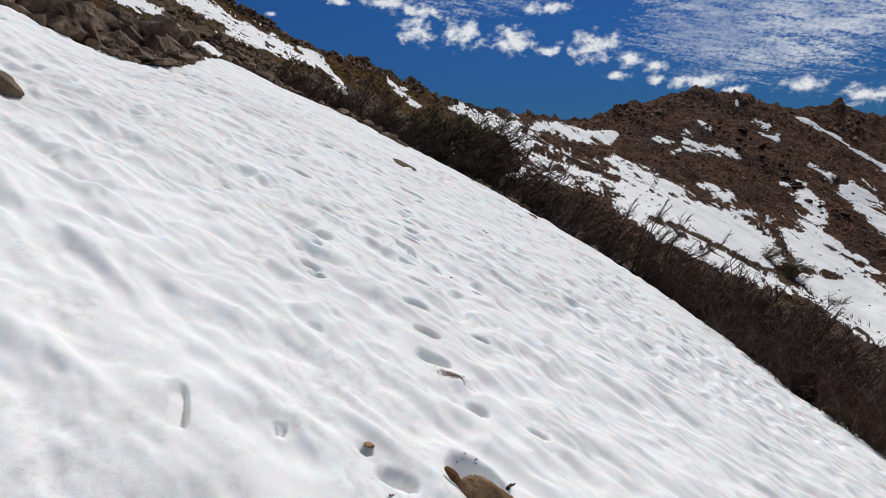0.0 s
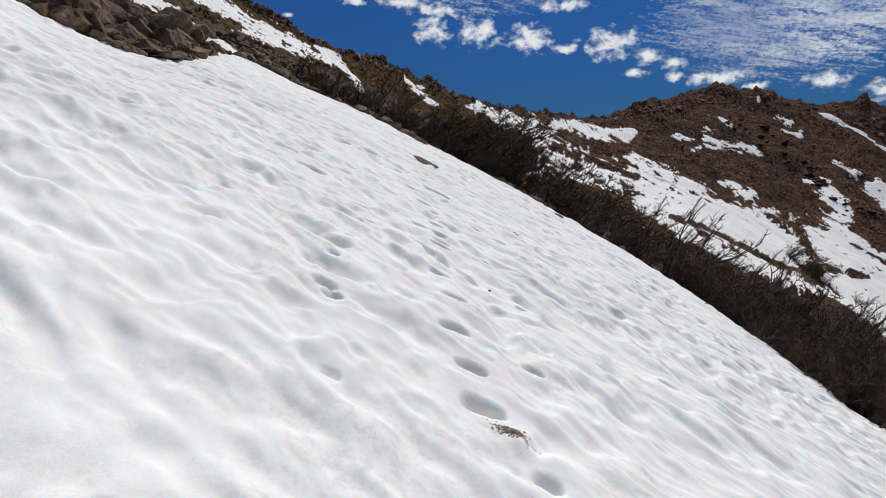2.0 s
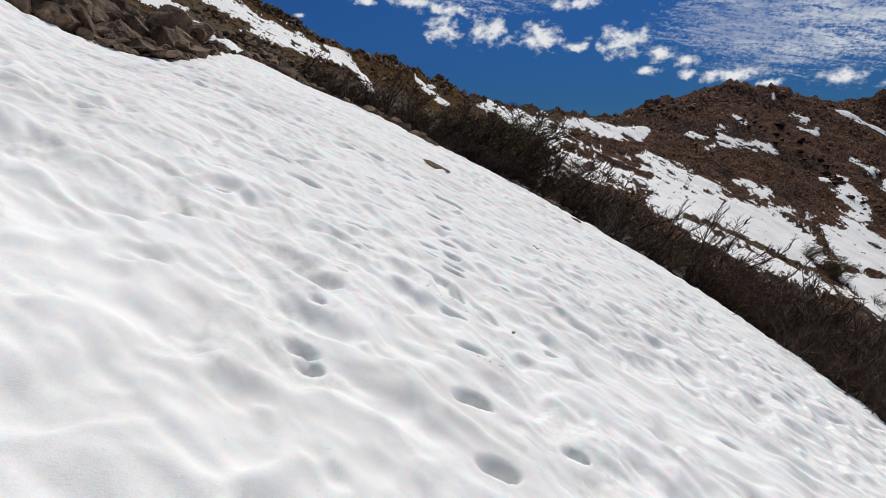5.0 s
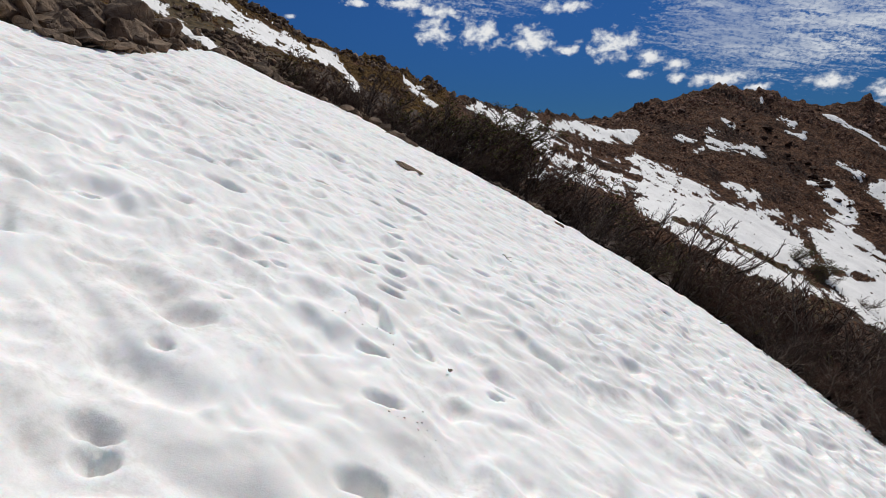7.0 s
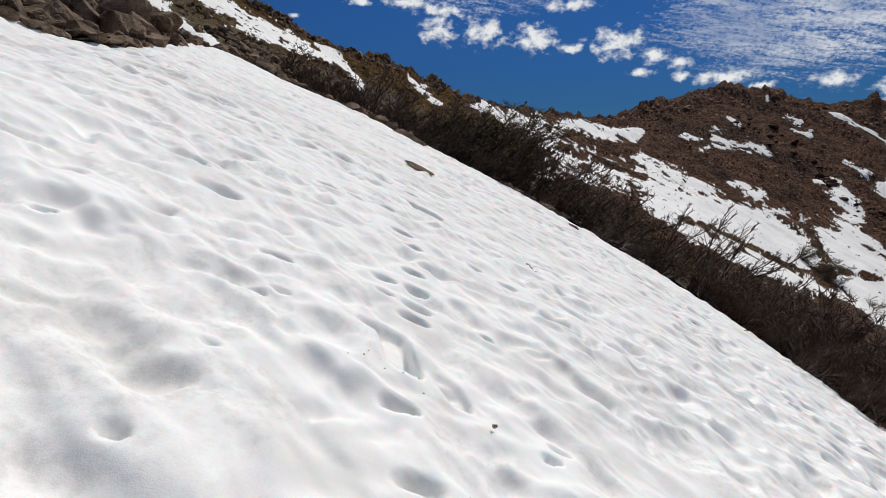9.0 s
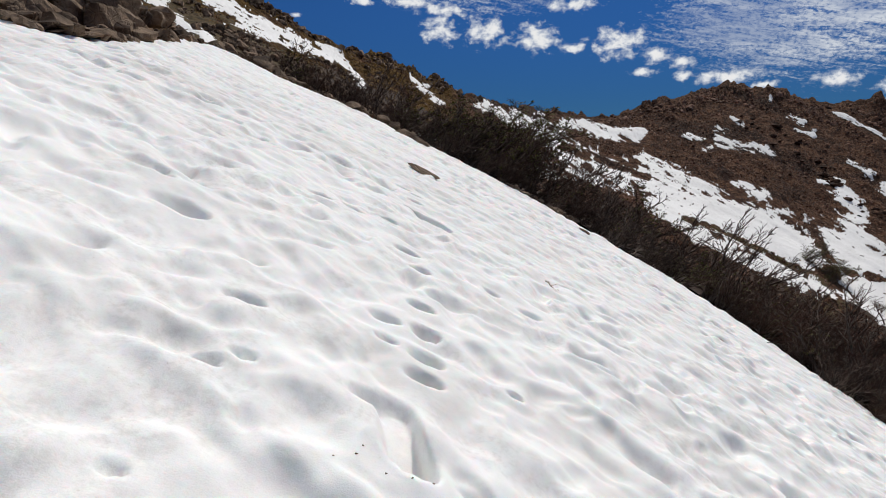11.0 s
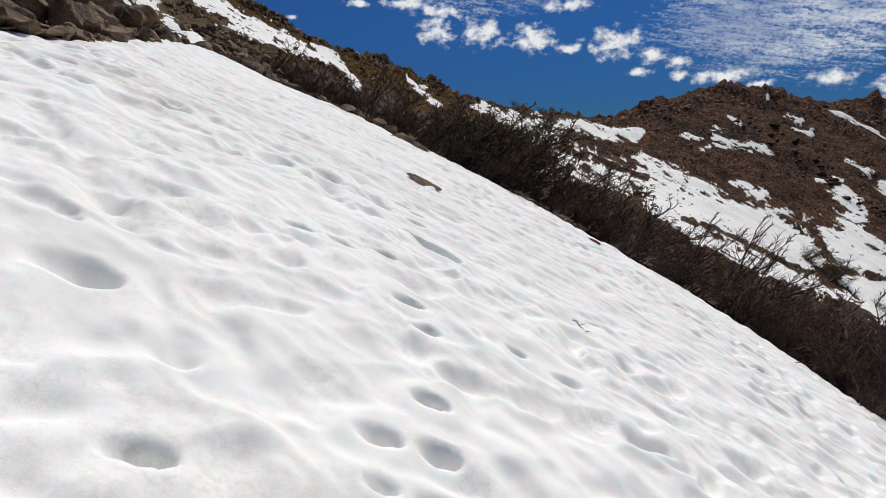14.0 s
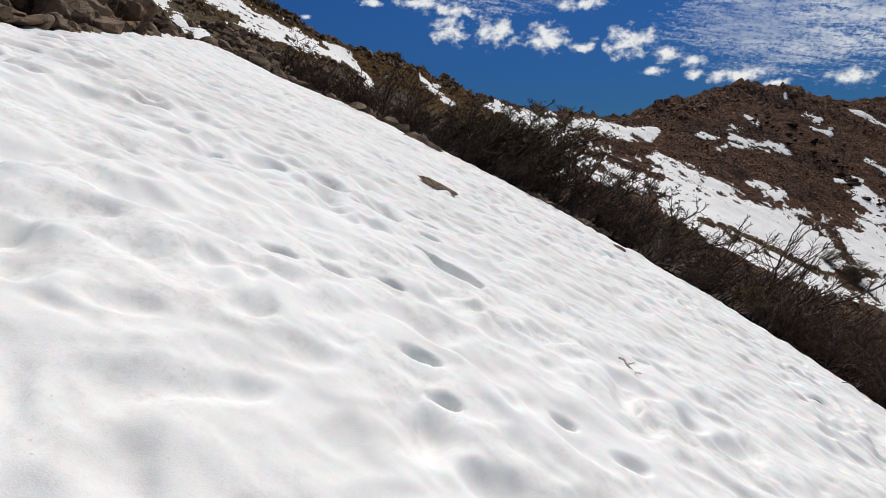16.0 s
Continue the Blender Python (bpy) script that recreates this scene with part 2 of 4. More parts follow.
def fractal(x, y, octaves=5, gain=0.5, seed=0):
    total, amp, c, s = 0.0, 1.0, 0.8, 0.6
    for k in range(octaves):
        total = total + amp * smooth_noise(x, y, seed + k)
        x, y, amp = 2.03 * (c * x - s * y), 2.03 * (s * x + c * y), amp * gain
    return total


def ramp(v, a, b):
    t = np.clip((v - a) / (b - a), 0, 1)
    return t * t * (3 - 2 * t)


# bearings in degrees right of the line walked; rise of the snow's far rim, its distance, the skyline's rise and distance
RIM_B = [-180, -120, -90, -60, -45, -34.7, -29.1, -24.0, -22.1, -20.3, -18.0, -15.8, -11.4, -7.0, -3.7, 2.4, 8.8, 16.6, 21.0, 24.4, 30.9, 37.8, 50, 70, 90, 120, 180]
RIM_E = [-4.0, 20.0, 24.0, 20.5, 15.6, 10.8, 8.2, 6.95, 6.8, 8.5, 7.7, 5.9, 4.75, 2.3, 0.8, -2.2, -5.75, -10.05, -12.65, -14.85, -19.0, -22.3, -26, -30, -31, -28, -4.0]
RIM_R = [24, 18, 17, 17, 17, 17, 17.5, 18.5, 21.0, 31.0, 34.5, 34.0, 32.0, 31.5, 31.0, 29.5, 27.5, 25.5, 24.0, 22.5, 18.5, 16.5, 17, 20, 24, 24, 24]
SKY_B = [-180, -120, -90, -60, -40, -25, -18.7, -14.1, -10.6, -6.3, -2.3, 3.4, 8.6, 11.1, 14.0, 15.9, 18.3, 20.5, 24.9, 26.7, 29.1, 31.8, 32.5, 35.4, 45, 60, 90, 120, 180]
SKY_E = [4.0, 24.0, 28.0, 25.0, 20.0, 15.0, 12.5, 10.5, 8.7, 7.5, 5.9, 4.2, 3.6, 3.1, 3.5, 4.3, 4.6, 5.3, 5.0, 4.3, 3.8, 3.7, 3.8, 2.6, 2.5, 2.5, 2.0, 2.0, 4.0]
SKY_R = [300, 120, 110, 105, 100, 100, 100, 105, 112, 130, 160, 220, 320, 365, 400, 420, 440, 460, 485, 490, 505, 520, 525, 540, 560, 600, 600, 500, 300]
BELT = 0.03
# crags on the skyline: bearing, half width, height
KNOBS = [(15.6, 0.35, 3.5), (17.0, 0.5, 2.5), (21.8, 1.0, 2.0), (25.1, 0.28, 5.5), (26.3, 0.25, 2.5), (28.1, 0.2, 2.5), (32.3, 0.45, 8.0), (34.7, 0.35, 5.0), (35.6, 0.3, 4.0)]


TABLES = {}


def on_circle(b, xs, ys, soft=0.7):
    """A table over all bearings, rounded off at its corners."""
    key = (id(ys), soft)
    if key not in TABLES:
        grid = np.arange(-360, 360, 0.1)
        raw = np.interp((grid + 180) % 360 - 180, xs, ys)
        k = np.exp(-0.5 * (np.arange(-6 * soft, 6 * soft + 0.01, 0.1) / soft) ** 2)
        TABLES[key] = (grid, np.convolve(raw, k / k.sum(), "same"))
    grid, even = TABLES[key]
    return np.interp((np.asarray(b, float) + 180) % 360 - 180, grid, even)


def slope_base(x, y):
    """The even snow slope near the line walked."""
    xq, yq = 9 * np.tanh(x / 9), 24 * np.tanh(y / 24)
    return -1.7229 + -0.5657 * x + 0.0480 * y + -0.00621 * xq * xq + 0.00444 * xq * yq + -0.000154 * yq * yq


def rim_gap():
    """How far the even slope must bend, bearing by bearing, to meet the rim."""
    b = np.array(RIM_B, float)
    r, e = np.array(RIM_R), np.array(RIM_E)
    return list(r * np.tan(np.radians(e)) - slope_base(r * np.sin(np.radians(b)), r * np.cos(np.radians(b))))


RIM_GAP = rim_gap()


def snow_height(x, y):
    """Smooth height of the snow slope, bent to meet its far rim."""
    b, r = np.degrees(np.arctan2(x, y)), np.hypot(x, y)
    return slope_base(x, y) + on_circle(b, RIM_B, RIM_GAP, 2.5) * ramp(r, 6.0, on_circle(b, RIM_B, RIM_R, 3.0))


def rim_rise(b):
    rim = on_circle(b, RIM_B, RIM_R)
    return np.degrees(np.arctan2(snow_height(rim * np.sin(np.radians(b)), rim * np.cos(np.radians(b))), rim))


def land_rise(b, share):
    """Rise angle at a share (0 to 1) of the way from the snow's rim to the skyline."""
    low, top = rim_rise(b), on_circle(b, SKY_B, SKY_E, 0.4)
    return low + (top - low) * np.maximum(0, (share - BELT) / (1 - BELT)) - 0.4 * np.sin(np.pi * np.clip(share / (2 * BELT), 0, 1))


# far snow: (rise-and-bearing lines along the patch, half width in degrees of rise, raggedness)
PATCHES = []
PATCHES.append(([(-27.2, 12.30), (-23.6, 10.88), (-21.6, 9.20), (-19.6, 8.05)], 0.34, 0.5))
PATCHES.append(([(-22.0, 12.51), (-17.9, 10.62), (-14.7, 9.10), (-11.8, 8.12)], 0.72, 0.45))
PATCHES.append(([(-11.3, 8.14), (-9.6, 6.49), (-8.9, 5.28)], 0.30, 0.4))
PATCHES.append(([(-11.3, 9.08), (-10.3, 8.59)], 0.17, 0.4))
PATCHES.append(([(-7.5, 2.96), (-4.9, 1.65), (-3.1, 0.93)], 0.17, 0.3))
PATCHES.append(([(-4.8, 6.07), (-3.8, 5.09), (-2.3, 4.09)], 0.21, 0.7))
PATCHES.append(([(0.9, 3.74), (5.0, 2.46), (7.9, 0.41)], 0.57, 0.60))
PATCHES.append(([(5.8, 2.46), (9.1, -0.25), (13.9, -2.12), (18.2, -3.07)], 0.87, 0.65))
PATCHES.append(([(8.6, 2.49), (11.8, 1.52), (15.3, 1.20)], 0.52, 0.35))
PATCHES.append(([(6.3, -1.55), (10.7, -2.45), (14.3, -3.28)], 0.46, 0.80))
PATCHES.append(([(15.8, -1.10), (18.9, -2.71), (21.2, -3.90), (24.1, -5.31)], 0.62, 0.70))
PATCHES.append(([(17.4, -4.29), (21.2, -5.47), (25.6, -6.79), (28.4, -8.26)], 1.62, 0.25))
PATCHES.append(([(19.3, -6.69), (24.3, -8.89), (29.3, -11.18)], 0.62, 0.35))
PATCHES.append(([(25.5, -9.92), (29.7, -11.50)], 0.57, 0.40))
PATCHES.append(([(30.7, -7.30), (32.6, -8.90), (35.3, -11.20)], 2.00, 0.25))
PATCHES.append(([(32.4, -10.28), (35.0, -11.96), (37.1, -13.15)], 1.90, 0.25))
PATCHES.append(([(30.2, -3.07), (31.8, -5.13)], 0.52, 0.35))
PATCHES.append(([(33.8, -2.95), (36.3, -5.73)], 0.77, 0.35))
PATCHES.append(([(29.3, 3.00), (32.6, 0.87), (35.8, -1.39), (37.7, -2.48)], 0.21, 0.20))
PATCHES.append(([(20.5, 0.10), (23.0, 0.39), (25.5, -0.46)], 0.24, 0.60))
PATCHES.append(([(21.4, 0.97), (23.4, 0.19)], 0.21, 0.50))
PATCHES.append(([(22.6, 2.28), (23.3, 1.80)], 0.17, 0.60))
PATCHES.append(([(21.2, 1.64), (22.1, 1.48)], 0.14, 0.60))
PATCHES.append(([(26.6, 2.62), (27.6, 2.01)], 0.17, 0.50))
PATCHES.append(([(27.0, 1.57), (28.3, 1.00)], 0.14, 0.50))
PATCHES.append(([(23.2, -2.87), (25.0, -3.88)], 0.46, 0.60))
PATCHES.append(([(26.2, -4.99), (28.5, -5.58)], 0.24, 0.50))
PATCHES.append(([(30.8, -1.20), (32.3, -1.98)], 0.14, 0.50))
PATCHES.append(([(28.9, -2.51), (29.6, -2.77)], 0.12, 0.50))
PATCHES.append(([(18.8, 1.23), (20.4, 0.88)], 0.09, 0.70))
PATCHES.append(([(25.1, 4.16), (25.2, 3.71)], 0.09, 0.40))
PATCHES.append(([(-0.7, 1.55), (0.8, 0.42)], 0.24, 0.70))
TURF = []
TURF.append(([(-25.8, 12.53), (-23.0, 11.07), (-20.0, 9.32), (-17.3, 7.89), (-14.2, 6.37), (-11.1, 4.58)], 1.06, 0.45))
TURF.append(([(-23.5, 11.95), (-21.1, 10.20), (-18.4, 8.79), (-15.7, 7.52), (-12.8, 6.52)], 0.48, 0.5))
TURF.append(([(18.8, -5.76), (21.2, -6.46), (24.3, -7.78), (27.2, -9.20), (29.8, -10.28)], 0.20, 0.35))
TURF.append(([(25.3, -10.61), (27.8, -11.71), (30.4, -12.58)], 0.56, 0.50))
# strips of turf and rock that split the far snow: line, half width
STRIPS = []
STRIPS.append(([(18.8, -5.76), (21.2, -6.46), (24.3, -7.78), (27.2, -9.20), (29.8, -10.28)], 0.17))
STRIPS.append(([(25.3, -10.61), (27.8, -11.71), (30.4, -12.58)], 0.55))
STRIPS.append(([(27.2, -4.42), (28.3, -6.25), (29.8, -8.48)], 0.34))
STRIPS.append(([(32.6, -5.98), (35.3, -7.32)], 0.30))
STRIPS.append(([(8.1, 0.41), (11.7, -1.01), (15.8, -2.50)], 0.30))
STRIPS.append(([(31.0, -9.52), (33.7, -9.78)], 0.22))
STRIPS.append(([(4.0, 1.80), (7.6, -1.02)], 0.20))


def off_line(B, E, line):
    """Distance, in degrees, from a line of bearings and rises."""
    near = np.full(np.shape(B), 1e9)
    for (ba, ea), (bb, eb) in zip(line[:-1], line[1:]):
        lb, le = bb - ba, eb - ea
        t = np.clip(((B - ba) * lb + (E - ea) * le) / (lb * lb + le * le + 1e-9), 0, 1)
        near = np.minimum(near, np.hypot(B - ba - t * lb, E - ea - t * le))
    return near


def snow_cover(b, share):
    """1 where a far snow patch lies, 0 away from it."""
    e = land_rise(b, share)
    cover = np.zeros(np.shape(e))
    for line, half, ragged in PATCHES:
        cover = np.maximum(cover, 1 - ramp(off_line(b, e, line), half, half * 1.5 + 0.1))
    for line, half in STRIPS:
        cover = cover * ramp(off_line(b, e, line), half * 0.5, half * 1.2)
    return cover


def land_point(b, share):
    """World x, y, z of the land beyond the rim."""
    rim, far = on_circle(b, RIM_B, RIM_R), on_circle(b, SKY_B, SKY_R)
    r = rim + (far - rim) * share
    past = np.maximum(share - 1, 0)
    z = r * np.tan(np.radians(land_rise(b, np.minimum(share, 1)))) - past * far * 0.35
    x, y = r * np.sin(np.radians(b)), r * np.cos(np.radians(b))
    rough = ramp(r, rim + 6, 120)
    bare = 1 - 0.9 * snow_cover(b, share)
    z = z + rough * (0.9 * fractal(x / 22, y / 22, 3, 0.5, 3) + 1.0 * bare * fractal(x / 6, y / 6, 5, 0.62, 9))
    crest = np.exp(-((share - 0.985) / 0.035) ** 2) * ramp(r, 60, 420)
    knobs = sum(h * np.exp(-(((b - at) / wide) ** 4)) for at, wide, h in KNOBS) * (0.62 + 0.28 * fractal(b / 0.28, share * 70, 3, 0.6, 26))
    z = z + crest * (3.4 * np.maximum(0, fractal(b / 1.3, share * 8, 4, 0.6, 21) - 0.05) * r / 480 + knobs - 1.6)
    return x, y, z


def share_at(b, rise):
    low, top = rim_rise(b), on_circle(b, SKY_B, SKY_E, 0.4)
    return BELT + (1 - BELT) * (rise - low) / (top - low)


def surface_point(x, y):
    """Height of snow or land at a place."""
    b, r = math.degrees(math.atan2(x, y)), math.hypot(x, y)
    rim, far = float(on_circle(b, RIM_B, RIM_R)), float(on_circle(b, SKY_B, SKY_R))
    if r <= rim:
        return float(snow_height(np.float64(x), np.float64(y)))
    return float(land_point(np.float64(b), np.float64((r - rim) / (far - rim)))[2])


def sheet(name, X, Y, Z, keep=None, mat=None):
    """A grid of points as one smooth mesh."""
    rows, cols = X.shape
    idx = np.arange(rows * cols).reshape(rows, cols)
    quads = np.stack([idx[:-1, :-1], idx[:-1, 1:], idx[1:, 1:], idx[1:, :-1]], -1).reshape(-1, 4)
    if keep is not None:
        quads = quads[keep[:-1, :-1].reshape(-1)]
        used = np.unique(quads)
        back = np.full(rows * cols, -1)
        back[used] = np.arange(len(used))
        quads = back[quads]
    else:
        used = np.arange(rows * cols)
    co = np.stack([X, Y, Z], -1).reshape(-1, 3)[used].astype(np.float32)
    me = bpy.data.meshes.new(name)
    me.vertices.add(len(co))
    me.vertices.foreach_set("co", co.reshape(-1))
    me.loops.add(quads.size)
    me.loops.foreach_set("vertex_index", quads.reshape(-1).astype(np.int32))
    me.polygons.add(len(quads))
    me.polygons.foreach_set("loop_start", np.arange(0, quads.size, 4, dtype=np.int32))
    me.polygons.foreach_set("use_smooth", np.ones(len(quads), bool))
    me.update(calc_edges=True)
    me.validate()
    me.materials.append(mat)
    return new(name, me)


def build_ground():
    """One sheet of land: under the snow, over the far mountain, out to the horizon."""
    bearings = np.concatenate([np.arange(-180, -46, 2.0), np.arange(-46, 46, 0.11), np.arange(46, 180.1, 2.0)])
    inner = np.linspace(0.02, 1.0, 14)
    shares = np.concatenate([np.linspace(0, 0.1, 14)[1:], np.linspace(0.1, 1.0, 250)[1:], np.linspace(1.0, 1.12, 8)[1:], np.array([1.4, 2.0, 4.0, 8.0])])
    B, U = np.meshgrid(bearings, inner)
    R = on_circle(B, RIM_B, RIM_R) * U
    xi, yi = R * np.sin(np.radians(B)), R * np.cos(np.radians(B))
    zi = snow_height(xi, yi) - 0.12 - 0.3 * ramp(1.0 - U, 0.0, 0.12)
    B2, Sh = np.meshgrid(bearings, shares)
    xo, yo, zo = land_point(B2, Sh)
    ob = sheet("ground", np.vstack([xi, xo]), np.vstack([yi, yo]), np.vstack([zi, zo]), None, GROUND)
    tagged(ob, "brown scree mountainside of loose stones and dark crags", "mountain", kind="structure")


# footprints left in the snow: x, y, length, depth
TRAIL = [
    (-0.25, 5.35, 0.26, 0.13),
    (-0.14, 4.73, 0.24, 0.11),
    (-0.08, 4.24, 0.28, 0.13),
    (-0.38, 6.66, 0.22, 0.13),
    (-0.25, 6.09, 0.25, 0.09),
    (-0.17, 7.15, 0.18, 0.07),
    (-0.42, 7.97, 0.25, 0.10),
    (-0.43, 8.27, 0.26, 0.08),
    (-0.46, 8.66, 0.23, 0.10),
    (-0.71, 8.58, 0.23, 0.09),
    (-0.66, 8.24, 0.16, 0.06),
    (-0.53, 9.09, 0.22, 0.12),
    (-0.62, 7.45, 0.26, 0.08),
    (-0.75, 10.49, 0.24, 0.13),
    (-0.61, 10.12, 0.21, 0.09),
    (-1.20, 14.52, 0.25, 0.14),
    (-1.00, 14.35, 0.22, 0.09),
    (-0.96, 13.75, 0.25, 0.11),
    (-1.07, 15.80, 0.2, 0.08),
    (-1.16, 16.6, 0.2, 0.08),
    (-1.27, 17.31, 0.2, 0.08),
    (-1.06, 11.50, 0.22, 0.09),
    (-1.65, 13.74, 0.26, 0.11),
    (-1.33, 7.83, 0.22, 0.15),
    (-1.69, 11.02, 0.24, 0.09),
]
SIDE_PRINTS = [
    (-1.02, 4.82, 0.15, 0.192),
    (-1.09, 4.94, 0.2, 0.06),
    (0.34, 5.35, 0.18, 0.1),
    (-0.81, 3.75, 0.12, 0.04),
    (0.65, 3.89, 0.18, 0.1),
    (0.22, 3.78, 0.18, 0.07),
    (0.47, 7.08, 0.16, 0.07),
    (1.93, 7.04, 0.26, 0.07),
    (-1.24, 7.13, 0.15, 0.055),
    (-1.17, 5.59, 0.12, 0.07),
    (-1.19, 6.38, 0.1, 0.06),
    (0.40, 6.89, 0.13, 0.08),
    (-2.08, 8.75, 0.42, 0.11),
    (-1.15, 7.29, 0.13, 0.06),
    (0.10, 8.37, 0.12, 0.08),
    (-1.38, 11.20, 0.24, 0.06),
    (1.11, 12.93, 0.2, 0.06),
    (0.05, 10.58, 0.18, 0.06),
    (0.41, 10.47, 0.26, 0.06),
    (-2.24, 6.89, 0.14, 0.1),
]
NEAR_PRINTS = [
    (0.17, 2.98, 0.34, 0.5),
    (-0.22, 2.62, 0.22, 0.13),
    (-0.72, 2.53, 0.08, 0.05),
    (-0.37, 2.72, 0.1, 0.04),
]
# slide marks: x, y at the top, x, y at the foot, width, depth
SLIDES = [
    (-0.97, 13.07, -0.68, 12.90, 0.1, 0.17),
    (-0.68, 12.90, -0.48, 12.74, 0.11, 0.2),
    (-0.53, 7.48, -0.42, 7.13, 0.12, 0.13),
    (-0.80, 12.67, -0.48, 12.74, 0.1, 0.16),
    (-0.19, 7.22, -0.10, 7.09, 0.09, 0.06),
    (-1.10, 2.40, -1.02, 2.20, 0.05, 0.07),
]


def bowls(u, v, su, sv, seed):
    """Hollows melted by the sun, one to a cell of su by sv metres, of uneven depth and width."""
    p, q = u / su, v / sv
    ix, iy = np.floor(p), np.floor(q)
    total = 0.0
    for a in (-1, 0, 1):
        for b in (-1, 0, 1):
            cx, cy = ix + a, iy + b
            k = lattice(cx, cy, seed + 2)
            wide = 0.48 + 0.44 * lattice(cx, cy, seed + 3)
            d2 = ((p - cx - lattice(cx, cy, seed)) ** 2 + (q - cy - lattice(cx, cy, seed + 1)) ** 2) / wide ** 2
            total = total + (0.1 + 0.9 * k * k) * np.clip(1 - d2, 0, None) ** 1.5
    return total


def snow_relief(x, y):
    """Sun cups, ripples, footprints and slide marks over the even slope."""
    c, s = math.cos(radians(-20)), math.sin(radians(-20))
    wx, wy = 0.10 * fractal(x / 0.5, y / 0.5, 2, 0.5, 71), 0.14 * fractal(x / 0.5, y / 0.5, 2, 0.5, 75)
    u, v = c * x + s * y + wx, -s * x + c * y + wy
    c, s = math.cos(radians(-30)), math.sin(radians(-30))
    groove = fractal((c * x + s * y) / 0.46 + wx, (-s * x + c * y) / 0.24 + 2 * wy, 3, 0.40, 33)
    roll = fractal(x / 0.9, y / 0.8, 3, 0.45, 35)
    lively = 0.55 + 0.75 * ramp(fractal(x / 2.3, y / 2.3, 3, 0.5, 37), -0.6, 0.7)
    far = ramp(y, 5.0, 11.0)
    z = 0.02 + (0.034 - 0.006 * far) * roll + (0.046 - 0.024 * far) * groove
    z = z - lively * ((0.046 + 0.052 * far) * bowls(u, v, 0.28, 0.42, 5) + (0.030 + 0.022 * far) * bowls(u, v, 0.17, 0.25, 15))
    z = z + 0.0016 * fractal(x / 0.05, y / 0.05, 2, 0.6, 51)
    cut, trodden = np.zeros_like(z), np.zeros_like(z)
    for prints in (TRAIL, SIDE_PRINTS, NEAR_PRINTS):
        for px, py, size, deep in prints:
            size, deep = 0.92 * size, 1.25 * deep
            m = np.abs(x - px) + np.abs(y - py) < 3 * size
            if not m.any():
                continue
            dx, dy = x[m] - px, y[m] - py
            dx, dy = dx + 0.12 * dy, dy - 0.25 * dx
            edge = 1 + 0.13 * smooth_noise(dx * 7 + px * 9, dy * 7, 88)
            trodden[m] = np.maximum(trodden[m], 1 - ramp(np.hypot(dx, dy) / size, 0.5, 1.5))
            if deep > 0.22:
                q = np.hypot(dx, dy) / (size * 0.5) * edge
                cut[m] = np.maximum(cut[m], 0.66 * deep * (1 - 0.25 * ramp(q, 0.0, 0.6) - 0.75 * (ramp(q, 0.62, 1.08) if size > 0.25 else ramp(q, 0.3, 1.25))))
                continue
            q = np.sqrt((dx / (size * 0.54)) ** 2 + (dy / (size * 0.37)) ** 2) * edge
            cut[m] = np.maximum(cut[m], deep * (1 - ramp(q, 0.25, 1.12)))
    for ax, ay, bx, by, wide, deep in SLIDES:
        lx, ly = bx - ax, by - ay
        t = np.clip(((x - ax) * lx + (y - ay) * ly) / (lx * lx + ly * ly), 0, 1)
        q = np.hypot(x - ax - t * lx, y - ay - t * ly) / wide * (1 + 0.15 * smooth_noise(x * 6, y * 6, 90))
        cut = np.maximum(cut, 1.2 * deep * (0.55 + 0.45 * t) * (1 - ramp(q, 0.45, 1.05)))
    return z * (1 - 0.6 * trodden) - cut


def spaced(a, b, fine, growth):
    """Steps that start fine and widen."""
    out, step = [a], fine
    while out[-1] < b:
        out.append(out[-1] + step)
        step *= growth
    return np.array(out)


def build_snow():
    side = 37.9 + (spaced(0.0, 14.0, 0.15, 1.05))
    back = np.arange(side[-1] + 1.5, 178.5, 3.0)
    bearings = np.concatenate([[-180.0], -back[::-1], -side[::-1], np.arange(-37.75, 37.8, 0.125), side, back, [180.0]])
    reach = np.concatenate([[0.0, 0.3], np.arange(0.6, 1.4, 0.08), np.arange(1.4, 12.5, 0.026), spaced(12.5, 33.0, 0.028, 1.0055)])
    B, U = np.meshgrid(bearings, reach / reach[-1])
    rim = on_circle(B, RIM_B, RIM_R)
    R = 34.0 * U
    edge = rim + 0.28 * fractal(B / 1.6, B * 0 + 3.0, 4, 0.6, 44)
    R = np.minimum(R, edge)
    X, Y = R * np.sin(np.radians(B)), R * np.cos(np.radians(B))
    Z = snow_height(X, Y) + snow_relief(X, Y) - 0.06 * ramp(R, edge - 0.7, edge)
    keep = np.ones(R.shape, bool)
    keep[:-1, :-1] = (R[1:, :-1] > R[:-1, :-1]) | (R[1:, 1:] > R[:-1, 1:])
    ob = sheet("snow_slope", X, Y, Z, keep, SNOW)
    tagged(ob, "steep field of old white snow pitted with sun cups and footprints", "snow", kind="structure")


